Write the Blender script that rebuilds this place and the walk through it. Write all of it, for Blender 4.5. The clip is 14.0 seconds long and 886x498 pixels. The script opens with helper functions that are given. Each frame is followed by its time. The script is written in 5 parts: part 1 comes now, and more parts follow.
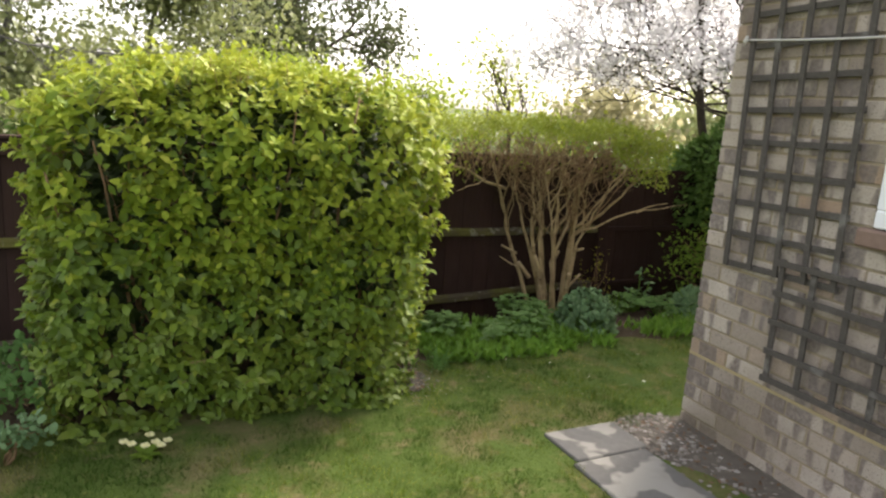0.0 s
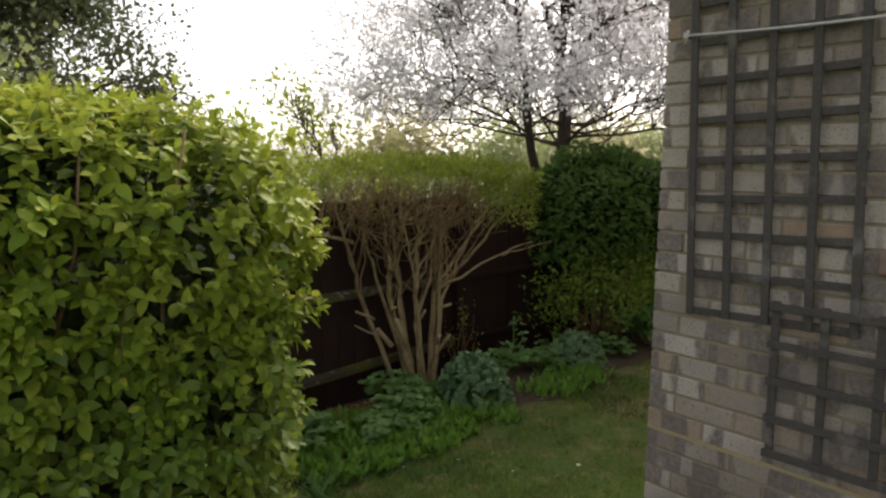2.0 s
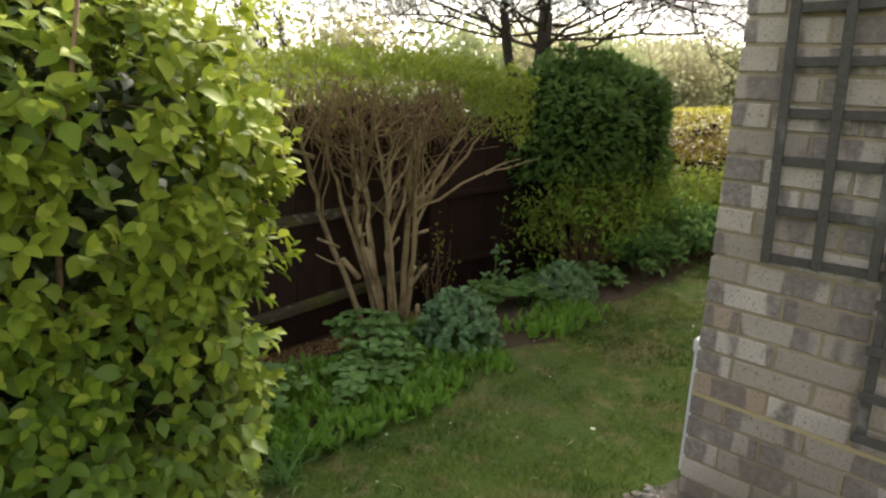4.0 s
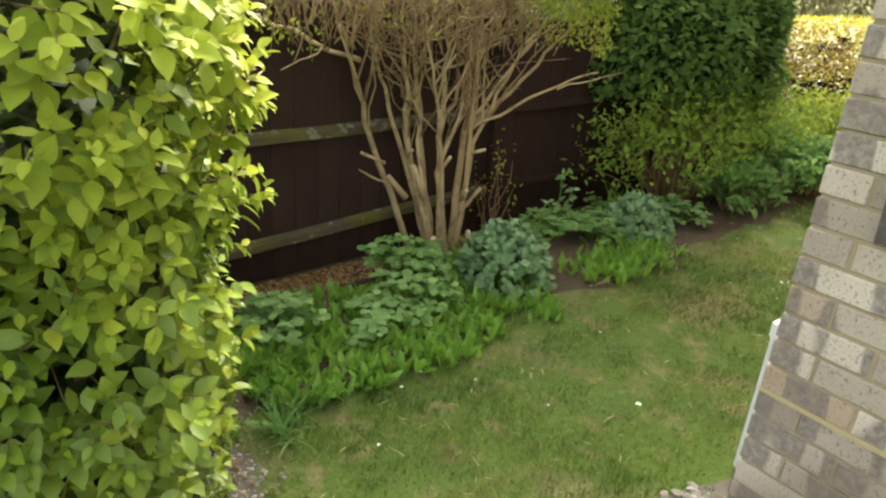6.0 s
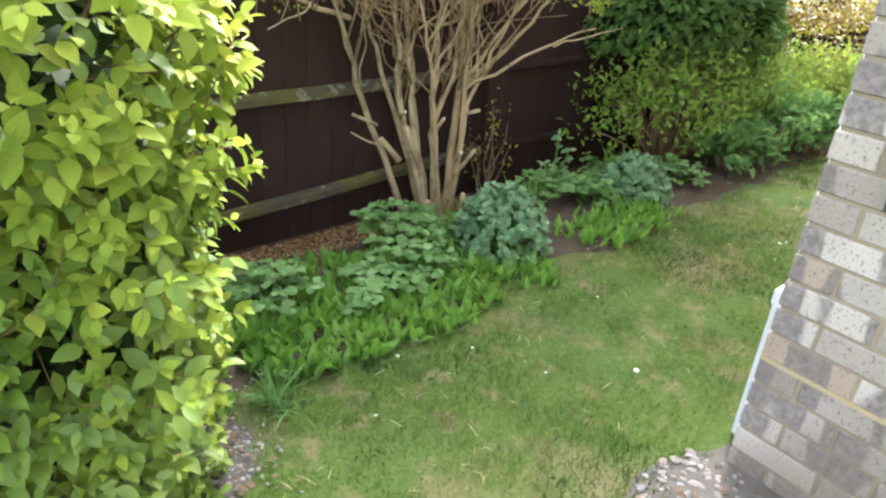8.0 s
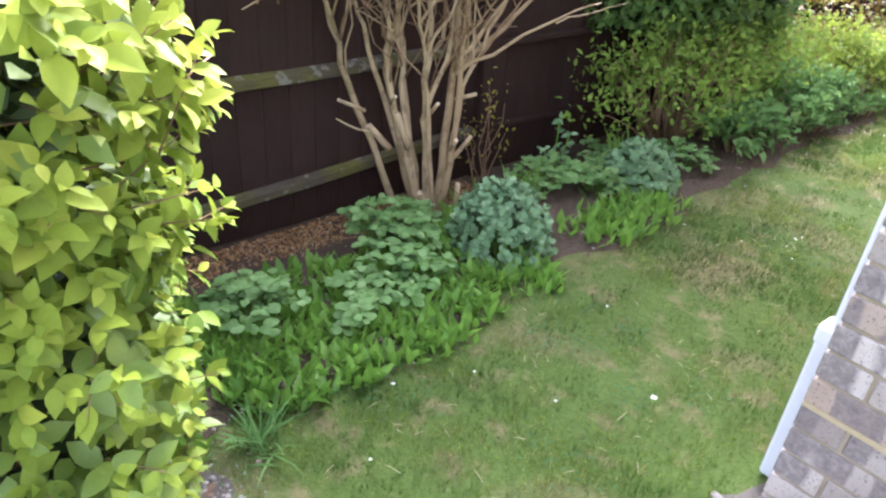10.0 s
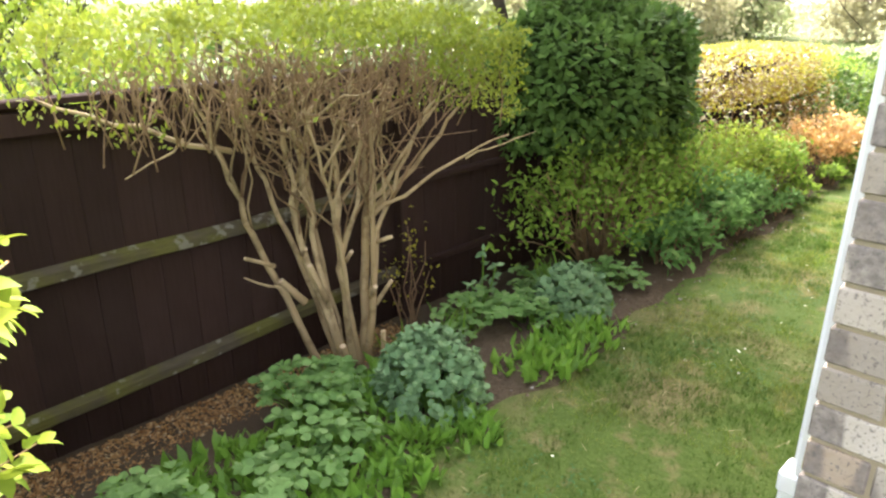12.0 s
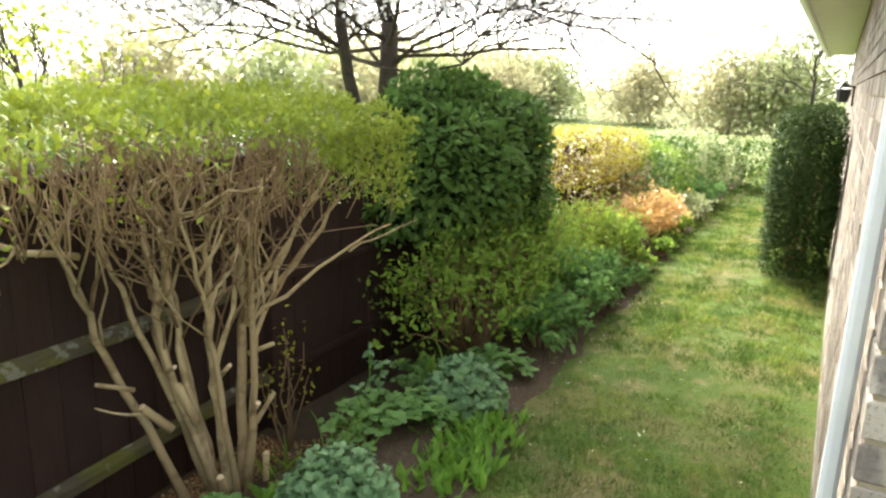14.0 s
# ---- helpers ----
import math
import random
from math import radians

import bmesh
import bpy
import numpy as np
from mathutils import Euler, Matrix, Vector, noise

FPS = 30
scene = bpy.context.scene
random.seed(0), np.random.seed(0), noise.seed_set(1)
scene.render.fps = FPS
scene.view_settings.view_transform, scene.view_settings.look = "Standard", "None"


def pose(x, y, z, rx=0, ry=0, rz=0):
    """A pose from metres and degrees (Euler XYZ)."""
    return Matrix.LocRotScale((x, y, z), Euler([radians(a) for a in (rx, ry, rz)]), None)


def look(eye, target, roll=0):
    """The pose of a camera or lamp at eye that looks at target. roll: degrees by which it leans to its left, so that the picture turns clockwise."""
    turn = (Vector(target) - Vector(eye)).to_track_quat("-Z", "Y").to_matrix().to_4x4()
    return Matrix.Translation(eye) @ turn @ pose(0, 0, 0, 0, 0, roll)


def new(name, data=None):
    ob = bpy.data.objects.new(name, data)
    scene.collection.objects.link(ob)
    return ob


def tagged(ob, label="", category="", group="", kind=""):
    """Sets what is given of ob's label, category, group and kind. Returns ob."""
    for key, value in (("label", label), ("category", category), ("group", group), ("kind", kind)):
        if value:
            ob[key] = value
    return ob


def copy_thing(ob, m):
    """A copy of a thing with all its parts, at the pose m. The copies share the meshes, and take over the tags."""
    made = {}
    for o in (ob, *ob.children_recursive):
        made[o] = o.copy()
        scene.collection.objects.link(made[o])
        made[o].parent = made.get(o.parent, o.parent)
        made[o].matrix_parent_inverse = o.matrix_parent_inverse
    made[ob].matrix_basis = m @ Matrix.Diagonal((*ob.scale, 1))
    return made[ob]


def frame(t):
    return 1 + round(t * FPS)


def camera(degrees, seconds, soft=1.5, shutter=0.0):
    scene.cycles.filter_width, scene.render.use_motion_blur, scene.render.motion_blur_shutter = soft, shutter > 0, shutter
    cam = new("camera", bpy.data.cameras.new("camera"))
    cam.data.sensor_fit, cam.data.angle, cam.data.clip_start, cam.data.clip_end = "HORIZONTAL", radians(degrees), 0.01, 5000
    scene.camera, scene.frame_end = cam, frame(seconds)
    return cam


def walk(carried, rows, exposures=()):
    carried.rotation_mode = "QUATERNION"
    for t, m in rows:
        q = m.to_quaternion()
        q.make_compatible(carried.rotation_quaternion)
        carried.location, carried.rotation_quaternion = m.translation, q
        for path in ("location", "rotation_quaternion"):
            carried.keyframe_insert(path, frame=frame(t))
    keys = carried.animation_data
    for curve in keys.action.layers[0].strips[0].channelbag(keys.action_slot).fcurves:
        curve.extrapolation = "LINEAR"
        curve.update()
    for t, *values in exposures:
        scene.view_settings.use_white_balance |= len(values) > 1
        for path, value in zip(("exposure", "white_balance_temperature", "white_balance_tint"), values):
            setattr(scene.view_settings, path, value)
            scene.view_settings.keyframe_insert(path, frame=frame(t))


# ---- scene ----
cam = camera(65.4, 14.0, soft=2.4)
PATH = [
    (0, (-2.38, -2.401, 1.388), (-1.594, -0.61, 0.971), 4.0),
    (0.5, (-2.329, -2.142, 1.38), (-1.344, -0.438, 1.023), 5.8),
    (1, (-2.32, -1.889, 1.353), (-1.261, -0.233, 0.986), 5.7),
    (1.5, (-2.354, -1.621, 1.338), (-1.118, -0.095, 0.962), 2.3),
    (2, (-2.262, -1.392, 1.307), (-0.959, 0.102, 1.045), 0.6),
    (2.5, (-2.158, -1.208, 1.321), (-0.755, 0.176, 0.983), 3.1),
    (3, (-2.121, -1.04, 1.305), (-0.706, 0.309, 0.882), 3.6),
    (3.5, (-2.094, -0.864, 1.262), (-0.705, 0.519, 0.867), 0.5),
    (3.7, (-2.059, -0.833, 1.259), (-0.646, 0.509, 0.81), 1.6),
    (5.8, (-1.611, -0.686, 1.284), (-0.477, 0.799, 0.569), 3.1),
    (6, (-1.599, -0.648, 1.278), (-0.446, 0.779, 0.481), 4.2),
    (6.5, (-1.557, -0.608, 1.271), (-0.426, 0.801, 0.413), 4.4),
    (7, (-1.54, -0.609, 1.272), (-0.387, 0.72, 0.322), 5.1),
    (7.5, (-1.558, -0.606, 1.286), (-0.394, 0.729, 0.357), 4.1),
    (7.7, (-1.571, -0.604, 1.283), (-0.415, 0.754, 0.378), 4.0),
    (9.8, (-1.458, -0.394, 1.356), (-0.407, 0.974, 0.345), 3.4),
    (10, (-1.432, -0.345, 1.335), (-0.287, 0.943, 0.321), 4.7),
    (10.5, (-1.416, -0.199, 1.331), (-0.006, 0.882, 0.413), 0.7),
    (11, (-1.428, -0.107, 1.346), (0.045, 0.895, 0.437), 1.1),
    (11.5, (-1.319, -0.155, 1.329), (0.123, 1.002, 0.566), -1.3),
    (12, (-1.208, -0.267, 1.344), (0.135, 1.047, 0.657), 0.1),
    (12.5, (-1.201, -0.189, 1.316), (0.155, 1.065, 0.55), 0.5),
    (13, (-1.241, 0.007, 1.321), (0.25, 1.127, 0.599), -4.0),
    (13.5, (-1.235, 0.086, 1.324), (0.427, 0.993, 0.68), 0.6),
    (14, (-1.196, 0.1, 1.363), (0.501, 1.046, 0.888), 1.6),
]
EXPOSURES = [  # seconds, stops, kelvin, tint
    (0.0, 1.75, 6800, 13), (1.0, 0.95, 6800, 13), (1.5, 0.92, 6800, 13), (2.0, 0.85, 6700, 13), (3.0, 1.35, 6800, 13), (3.7, 1.45, 6700, 11), (5.8, 2.45, 7100, 5), (6.5, 2.85, 7100, 5), (7.0, 3.1, 6200, 11), (7.7, 3.1, 5900, 11),
    (9.8, 3.1, 5500, 22), (10.0, 3.15, 5500, 24), (10.5, 3.25, 5700, 25), (11.0, 3.25, 5700, 25), (11.5, 3.15, 6000, 21), (12.0, 2.95, 6400, 12), (12.5, 2.95, 6600, 7), (13.0, 2.85, 6700, 7), (13.5, 2.77, 6500, 5), (14.0, 2.55, 6500, 6)]
walk(cam, [(t, look(eye, target, roll)) for t, eye, target, roll in PATH], EXPOSURES)

# ---- daylight ----
SUN_TO = Vector((0.67, 0.40, 0.62)).normalized()
world = bpy.data.worlds.new("sky")
scene.world = world
world.use_nodes = True
wn = world.node_tree
sky = wn.nodes.new("ShaderNodeTexSky")
sky.sky_type = "NISHITA"
sky.sun_disc = False
sky.sun_elevation = math.asin(SUN_TO.z)
sky.sun_rotation = math.atan2(SUN_TO.x, SUN_TO.y)
sky.air_density, sky.dust_density, sky.ozone_density = 1.0, 3.0, 1.0
back = wn.nodes["Background"]
back.inputs["Strength"].default_value = 0.15
haze = wn.nodes.new("ShaderNodeHueSaturation")
haze.inputs["Saturation"].default_value = 0.3
wn.links.new(sky.outputs["Color"], haze.inputs["Color"])
wn.links.new(haze.outputs["Color"], back.inputs["Color"])
sun = new("sun", bpy.data.lights.new("sun", "SUN"))
sun.data.energy, sun.data.angle, sun.data.color = 2.2, radians(14.0), (1.0, 0.93, 0.80)
sun.matrix_world = look(SUN_TO * 50, (0, 0, 0))

# ---- materials ----
def material(name):
    m = bpy.data.materials.new(name)
    m.use_nodes = True
    m.node_tree.nodes.clear()
    return m


class Nodes:
    """Short forms for wiring one node material."""

    def __init__(self, name):
        self.m = material(name)
        self.t = self.m.node_tree
        self.out = self.n("ShaderNodeOutputMaterial")

    def n(self, kind, **props):
        node = self.t.nodes.new(kind)
        for key, value in props.items():
            setattr(node, key, value)
        return node

    def link(self, a, b):
        self.t.links.new(a, b)

    def put(self, socket, value):
        if hasattr(value, "node"):
            self.link(value, socket)
        else:
            socket.default_value = value

    def pos(self):
        return self.n("ShaderNodeNewGeometry").outputs["Position"]

    def obj(self):
        return self.n("ShaderNodeTexCoord").outputs["Object"]

    def scaled(self, vec, s):
        node = self.n("ShaderNodeMapping")
        self.link(vec, node.inputs["Vector"])
        node.inputs["Scale"].default_value = s
        return node.outputs["Vector"]

    def noise(self, scale, detail=3.0, vec=None, rough=0.55):
        node = self.n("ShaderNodeTexNoise")
        node.inputs["Scale"].default_value = scale
        node.inputs["Detail"].default_value = detail
        node.inputs["Roughness"].default_value = rough
        self.link(vec or self.pos(), node.inputs["Vector"])
        return node.outputs["Fac"]

    def voronoi(self, scale, vec=None):
        node = self.n("ShaderNodeTexVoronoi")
        node.inputs["Scale"].default_value = scale
        self.link(vec or self.pos(), node.inputs["Vector"])
        return node.outputs["Distance"]

    def ramp(self, fac, stops):
        node = self.n("ShaderNodeValToRGB")
        els = node.color_ramp.elements
        while len(els) < len(stops):
            els.new(0.5)
        for e, (p, c) in zip(els, stops):
            e.position = p
            e.color = (*c, 1) if not isinstance(c, float) else (c, c, c, 1)
        self.link(fac, node.inputs["Fac"])
        return node.outputs["Color"]

    def mix(self, fac, a, b, blend="MIX"):
        node = self.n("ShaderNodeMix", data_type="RGBA", blend_type=blend)
        self.put(node.inputs["Factor"], fac)
        self.put(node.inputs["A"], (*a, 1) if isinstance(a, tuple) else a)
        self.put(node.inputs["B"], (*b, 1) if isinstance(b, tuple) else b)
        return node.outputs["Result"]

    def math(self, op, a, b=0.0):
        node = self.n("ShaderNodeMath", operation=op)
        self.put(node.inputs[0], a)
        self.put(node.inputs[1], b)
        return node.outputs[0]

    def island(self):
        return self.n("ShaderNodeNewGeometry").outputs["Random Per Island"]

    def chance(self):
        return self.n("ShaderNodeObjectInfo").outputs["Random"]

    def bump(self, height, strength, dist=0.01):
        node = self.n("ShaderNodeBump")
        node.inputs["Strength"].default_value = strength
        node.inputs["Distance"].default_value = dist
        self.link(height, node.inputs["Height"])
        return node.outputs["Normal"]

    def surface(self, colour, rough=0.8, normal=None, metal=0.0, spec=0.5, thin=0.0, thin_colour=None):
        b = self.n("ShaderNodeBsdfPrincipled")
        self.put(b.inputs["Base Color"], (*colour, 1) if isinstance(colour, tuple) else colour)
        self.put(b.inputs["Roughness"], rough)
        b.inputs["Metallic"].default_value = metal
        b.inputs["Specular IOR Level"].default_value = spec
        if normal is not None:
            self.link(normal, b.inputs["Normal"])
        last = b.outputs[0]
        if thin:
            tr = self.n("ShaderNodeBsdfTranslucent")
            self.put(tr.inputs["Color"], thin_colour if thin_colour is not None else colour)
            mx = self.n("ShaderNodeMixShader")
            mx.inputs[0].default_value = thin
            self.link(last, mx.inputs[1])
            self.link(tr.outputs[0], mx.inputs[2])
            last = mx.outputs[0]
        self.link(last, self.out.inputs["Surface"])
        return self.m


def leaf_material(name, dark, mid, light, thin=0.35, rough=0.45, patch=2.5, spec=0.4):
    k = Nodes(name)
    r = k.math("FRACT", k.math("ADD", k.island(), k.chance()))
    c = k.ramp(r, [(0.0, dark), (0.45, mid), (0.82, mid), (1.0, light)])
    p = k.noise(patch, 2.0)
    c = k.mix(k.ramp(p, [(0.35, 0.0), (0.7, 1.0)]), c, k.mix(0.45, c, light))
    vein = k.noise(120.0, 2.0)
    c = k.mix(0.25, c, k.mix(vein, dark, light))
    return k.surface(c, rough, spec=spec, thin=thin, thin_colour=k.mix(0.4, c, light))


def bark_material(name, a, b, scale=30.0):
    k = Nodes(name)
    v = k.scaled(k.pos(), (1, 1, 0.25))
    n1, n2 = k.noise(scale, 5.0, v), k.noise(6.0, 3.0)
    c = k.mix(n2, k.mix(n1, a, b), b)
    c = k.mix(k.math("MULTIPLY", k.chance(), 0.55), c, a)
    c = k.mix(k.ramp(k.noise(14.0, 3.0), [(0.52, 0.0), (0.62, 0.5)]), c, tuple(0.55 * x for x in a))
    return k.surface(c, 0.9, k.bump(n1, 0.7, 0.004), spec=0.2)


def make_brick():
    k = Nodes("brick")
    r = k.math("FRACT", k.math("ADD", k.island(), k.chance()))
    shift = k.n("ShaderNodeVectorMath", operation="ADD")
    k.link(k.pos(), shift.inputs[0])
    comb = k.n("ShaderNodeCombineXYZ")
    for i in range(3):
        k.link(k.math("MULTIPLY", r, 37.0 + 11 * i), comb.inputs[i])
    k.link(comb.outputs[0], shift.inputs[1])
    v = shift.outputs[0]
    base = k.ramp(r, [(0.0, (0.21, 0.16, 0.12)), (0.15, (0.39, 0.325, 0.26)), (0.4, (0.485, 0.42, 0.345)), (0.55, (0.29, 0.235, 0.185)), (0.8, (0.53, 0.46, 0.385)), (0.95, (0.37, 0.295, 0.225)), (1.0, (0.34, 0.215, 0.12))])
    patch = k.ramp(k.noise(9.5, 1.0, k.scaled(v, (1, 1, 0.25))), [(0.505, 0.0), (0.55, 1.0)])
    c = k.mix(k.math("MULTIPLY", patch, k.ramp(k.noise(60.0, 3.0, v), [(0.3, 0.55), (0.6, 0.92)])), base, (0.115, 0.088, 0.078))
    speck = k.ramp(k.noise(140.0, 3.0, v), [(0.33, 1.0), (0.43, 0.0)])
    c = k.mix(k.math("MULTIPLY", speck, 0.75), c, (0.07, 0.06, 0.055))
    c = k.mix(k.math("MULTIPLY", k.noise(45.0, 4.0), 0.35), c, (0.5, 0.46, 0.42))
    soot = k.ramp(k.noise(1.3, 4.0), [(0.46, 0.0), (0.66, 0.5)])
    c = k.mix(soot, c, (0.13, 0.092, 0.062))
    moss = k.ramp(k.noise(1.6, 3.0), [(0.55, 0.0), (0.75, 0.35)])
    c = k.mix(moss, c, (0.20, 0.185, 0.10))
    return k.surface(c, 0.92, k.bump(k.noise(110.0, 5.0, v), 0.6, 0.004), spec=0.2)


def make_mortar():
    k = Nodes("mortar")
    c = k.mix(k.noise(30.0, 4.0), (0.38, 0.31, 0.205), (0.27, 0.222, 0.155))
    c = k.mix(k.ramp(k.noise(2.0, 3.0), [(0.45, 0.0), (0.7, 0.6)]), c, (0.16, 0.145, 0.10))
    return k.surface(c, 0.95, k.bump(k.noise(200.0, 4.0), 0.6, 0.003), spec=0.15)


def worn(k):
    """Where the turf is dry or thin: broad patches broken by small ones."""
    broad = k.ramp(k.noise(2.1, 4.0), [(0.52, 0.0), (0.66, 0.7)])
    small = k.ramp(k.noise(9.0, 4.0), [(0.54, 0.0), (0.68, 0.65)])
    return k.math("MAXIMUM", broad, small)


def make_lawn():
    k = Nodes("lawn_soil")
    fine = k.noise(60.0, 5.0)
    green = k.mix(fine, (0.048, 0.080, 0.016), (0.11, 0.155, 0.036))
    dry = k.mix(fine, (0.15, 0.115, 0.06), (0.27, 0.21, 0.115))
    c = k.mix(worn(k), green, dry)
    return k.surface(c, 0.95, k.bump(fine, 0.8, 0.01), spec=0.1)


def make_grass():
    k = Nodes("grass_blades")
    r = k.island()
    c = k.ramp(r, [(0.0, (0.07, 0.12, 0.016)), (0.5, (0.15, 0.228, 0.029)), (0.85, (0.25, 0.31, 0.055)), (1.0, (0.38, 0.34, 0.14))])
    c = k.mix(worn(k), c, k.mix(r, (0.22, 0.19, 0.075), (0.44, 0.36, 0.18)))
    deep = k.ramp(k.noise(3.4, 3.0), [(0.46, 0.0), (0.52, 0.95)])
    c = k.mix(deep, c, k.mix(r, (0.024, 0.070, 0.010), (0.068, 0.142, 0.022)))
    c = k.mix(k.ramp(k.noise(14.0, 4.0), [(0.38, 0.6), (0.48, 0.0)]), c, k.mix(r, (0.022, 0.05, 0.010), (0.05, 0.09, 0.02)))
    c = k.mix(k.ramp(k.noise(19.0, 3.0), [(0.55, 0.0), (0.63, 0.75)]), c, k.mix(r, (0.16, 0.19, 0.05), (0.34, 0.33, 0.13)))
    return k.surface(c, 0.75, spec=0.12, thin=0.55, thin_colour=k.mix(0.15, c, (0.22, 0.27, 0.05)))


def make_soil():
    k = Nodes("bed_soil")
    f = k.noise(55.0, 6.0)
    c = k.mix(f, (0.05, 0.036, 0.024), (0.13, 0.094, 0.062))
    c = k.mix(k.ramp(k.noise(4.0, 4.0), [(0.45, 0.0), (0.7, 0.7)]), c, (0.10, 0.075, 0.05))
    return k.surface(c, 0.95, k.bump(f, 1.0, 0.02), spec=0.15)


def make_mulch():
    k = Nodes("bark_mulch")
    c = k.ramp(k.island(), [(0.0, (0.20, 0.095, 0.035)), (0.5, (0.40, 0.22, 0.09)), (0.95, (0.52, 0.34, 0.17)), (1.0, (0.62, 0.52, 0.38))])
    return k.surface(c, 0.9, spec=0.2)


def make_fence(name, a, b):
    k = Nodes(name)
    v = k.scaled(k.obj(), (14, 14, 1.2))
    n1 = k.noise(5.0, 5.0, v)
    c = k.mix(n1, a, b)
    c = k.mix(k.math("MULTIPLY", k.chance(), 0.45), c, (0.02, 0.015, 0.013))
    stain = k.ramp(k.noise(3.0, 3.0), [(0.5, 0.0), (0.8, 0.4)])
    c = k.mix(stain, c, (0.058, 0.04, 0.033))
    return k.surface(c, 0.88, k.bump(n1, 0.4, 0.004), spec=0.1)


def make_rail():
    k = Nodes("fence_rail")
    grain = k.noise(12.0, 5.0, k.scaled(k.pos(), (1, 6, 9)))
    c = k.mix(grain, (0.05, 0.042, 0.028), (0.15, 0.125, 0.085))
    algae = k.ramp(k.noise(5.0, 4.0), [(0.40, 0.0), (0.60, 0.85)])
    c = k.mix(algae, c, k.mix(grain, (0.075, 0.075, 0.014), (0.18, 0.17, 0.045)))
    c = k.mix(k.ramp(k.noise(17.0, 3.0), [(0.60, 0.0), (0.66, 0.7)]), c, (0.27, 0.255, 0.21))
    return k.surface(c, 0.9, k.bump(grain, 0.5, 0.004), spec=0.15)


def make_lath():
    k = Nodes("weathered_lath")
    v = k.scaled(k.pos(), (40, 12, 12))
    n1 = k.noise(6.0, 5.0, v)
    c = k.mix(n1, (0.045, 0.040, 0.035), (0.125, 0.112, 0.098))
    c = k.mix(k.ramp(k.noise(9.0, 3.0), [(0.60, 0.0), (0.72, 0.5)]), c, (0.26, 0.25, 0.23))
    return k.surface(c, 0.9, k.bump(n1, 0.5, 0.003), spec=0.2)


def make_slab():
    k = Nodes("paving_slab")
    n1 = k.noise(25.0, 5.0)
    c = k.mix(n1, (0.115, 0.11, 0.105), (0.18, 0.175, 0.165))
    lichen = k.ramp(k.noise(5.5, 2.0), [(0.52, 0.0), (0.57, 0.85)])
    c = k.mix(lichen, c, (0.34, 0.325, 0.29))
    c = k.mix(k.ramp(k.noise(3.0, 3.0), [(0.5, 0.0), (0.7, 0.4)]), c, (0.13, 0.12, 0.09))
    return k.surface(c, 0.9, k.bump(k.noise(150.0, 4.0), 0.5, 0.003), spec=0.2)


def make_stone():
    k = Nodes("gravel_stone")
    c = k.ramp(k.island(), [(0.0, (0.10, 0.085, 0.07)), (0.3, (0.22, 0.19, 0.16)), (0.62, (0.28, 0.255, 0.23)), (0.84, (0.40, 0.38, 0.35)), (0.93, (0.22, 0.13, 0.09)), (1.0, (0.56, 0.55, 0.52))])
    c = k.mix(k.math("MULTIPLY", k.noise(60.0, 4.0), 0.5), c, (0.18, 0.16, 0.13))
    return k.surface(c, 0.85, k.bump(k.noise(90.0, 4.0), 0.5, 0.003), spec=0.3)


def make_plastic():
    k = Nodes("white_plastic")
    c = k.mix(k.ramp(k.noise(7.0, 4.0), [(0.4, 0.0), (0.8, 0.5)]), (0.85, 0.86, 0.88), (0.72, 0.72, 0.71))
    return k.surface(c, 0.35, spec=0.5)


def plain(name, a, b, scale=20.0, rough=0.8, metal=0.0):
    k = Nodes(name)
    n1 = k.noise(scale, 4.0)
    return k.surface(k.mix(n1, a, b), rough, k.bump(n1, 0.25, 0.003), metal)


def make_glass():
    k = Nodes("window_glass")
    b = k.n("ShaderNodeBsdfPrincipled")
    b.inputs["Base Color"].default_value = (0.9, 0.95, 0.95, 1)
    b.inputs["Roughness"].default_value = 0.02
    b.inputs["Transmission Weight"].default_value = 1.0
    b.inputs["IOR"].default_value = 1.45
    k.link(b.outputs[0], k.out.inputs["Surface"])
    return k.m


BRICK, MORTAR, LAWN, GRASS, SOIL, MULCH = make_brick(), make_mortar(), make_lawn(), make_grass(), make_soil(), make_mulch()
FENCE = make_fence("fence_board", (0.032, 0.0185, 0.015), (0.066, 0.039, 0.031))
RAIL, LATH, SLAB, STONE, PLASTIC, GLASS = make_rail(), make_lath(), make_slab(), make_stone(), make_plastic(), make_glass()
ROPE = plain("rope", (0.45, 0.43, 0.40), (0.62, 0.60, 0.56), 200.0)
IRON = plain("dark_metal", (0.03, 0.03, 0.03), (0.06, 0.06, 0.06), 60.0, 0.5, 0.6)
TILE = plain("clay_sill", (0.16, 0.10, 0.075), (0.26, 0.18, 0.14), 30.0)
SOFFIT = plain("soffit_paint", (0.52, 0.52, 0.44), (0.68, 0.68, 0.60), 5.0, 0.6)
ROOFING = plain("roof_tile", (0.10, 0.075, 0.06), (0.19, 0.14, 0.11), 25.0)
PLASTER = plain("plaster", (0.45, 0.43, 0.40), (0.52, 0.50, 0.47), 8.0)
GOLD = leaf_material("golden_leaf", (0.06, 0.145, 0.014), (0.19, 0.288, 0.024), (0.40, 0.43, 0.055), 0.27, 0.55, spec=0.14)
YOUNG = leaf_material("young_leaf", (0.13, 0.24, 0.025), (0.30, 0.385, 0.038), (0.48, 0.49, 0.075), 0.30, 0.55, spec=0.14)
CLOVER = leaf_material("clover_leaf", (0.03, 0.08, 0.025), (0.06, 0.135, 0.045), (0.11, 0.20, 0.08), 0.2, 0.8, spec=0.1)
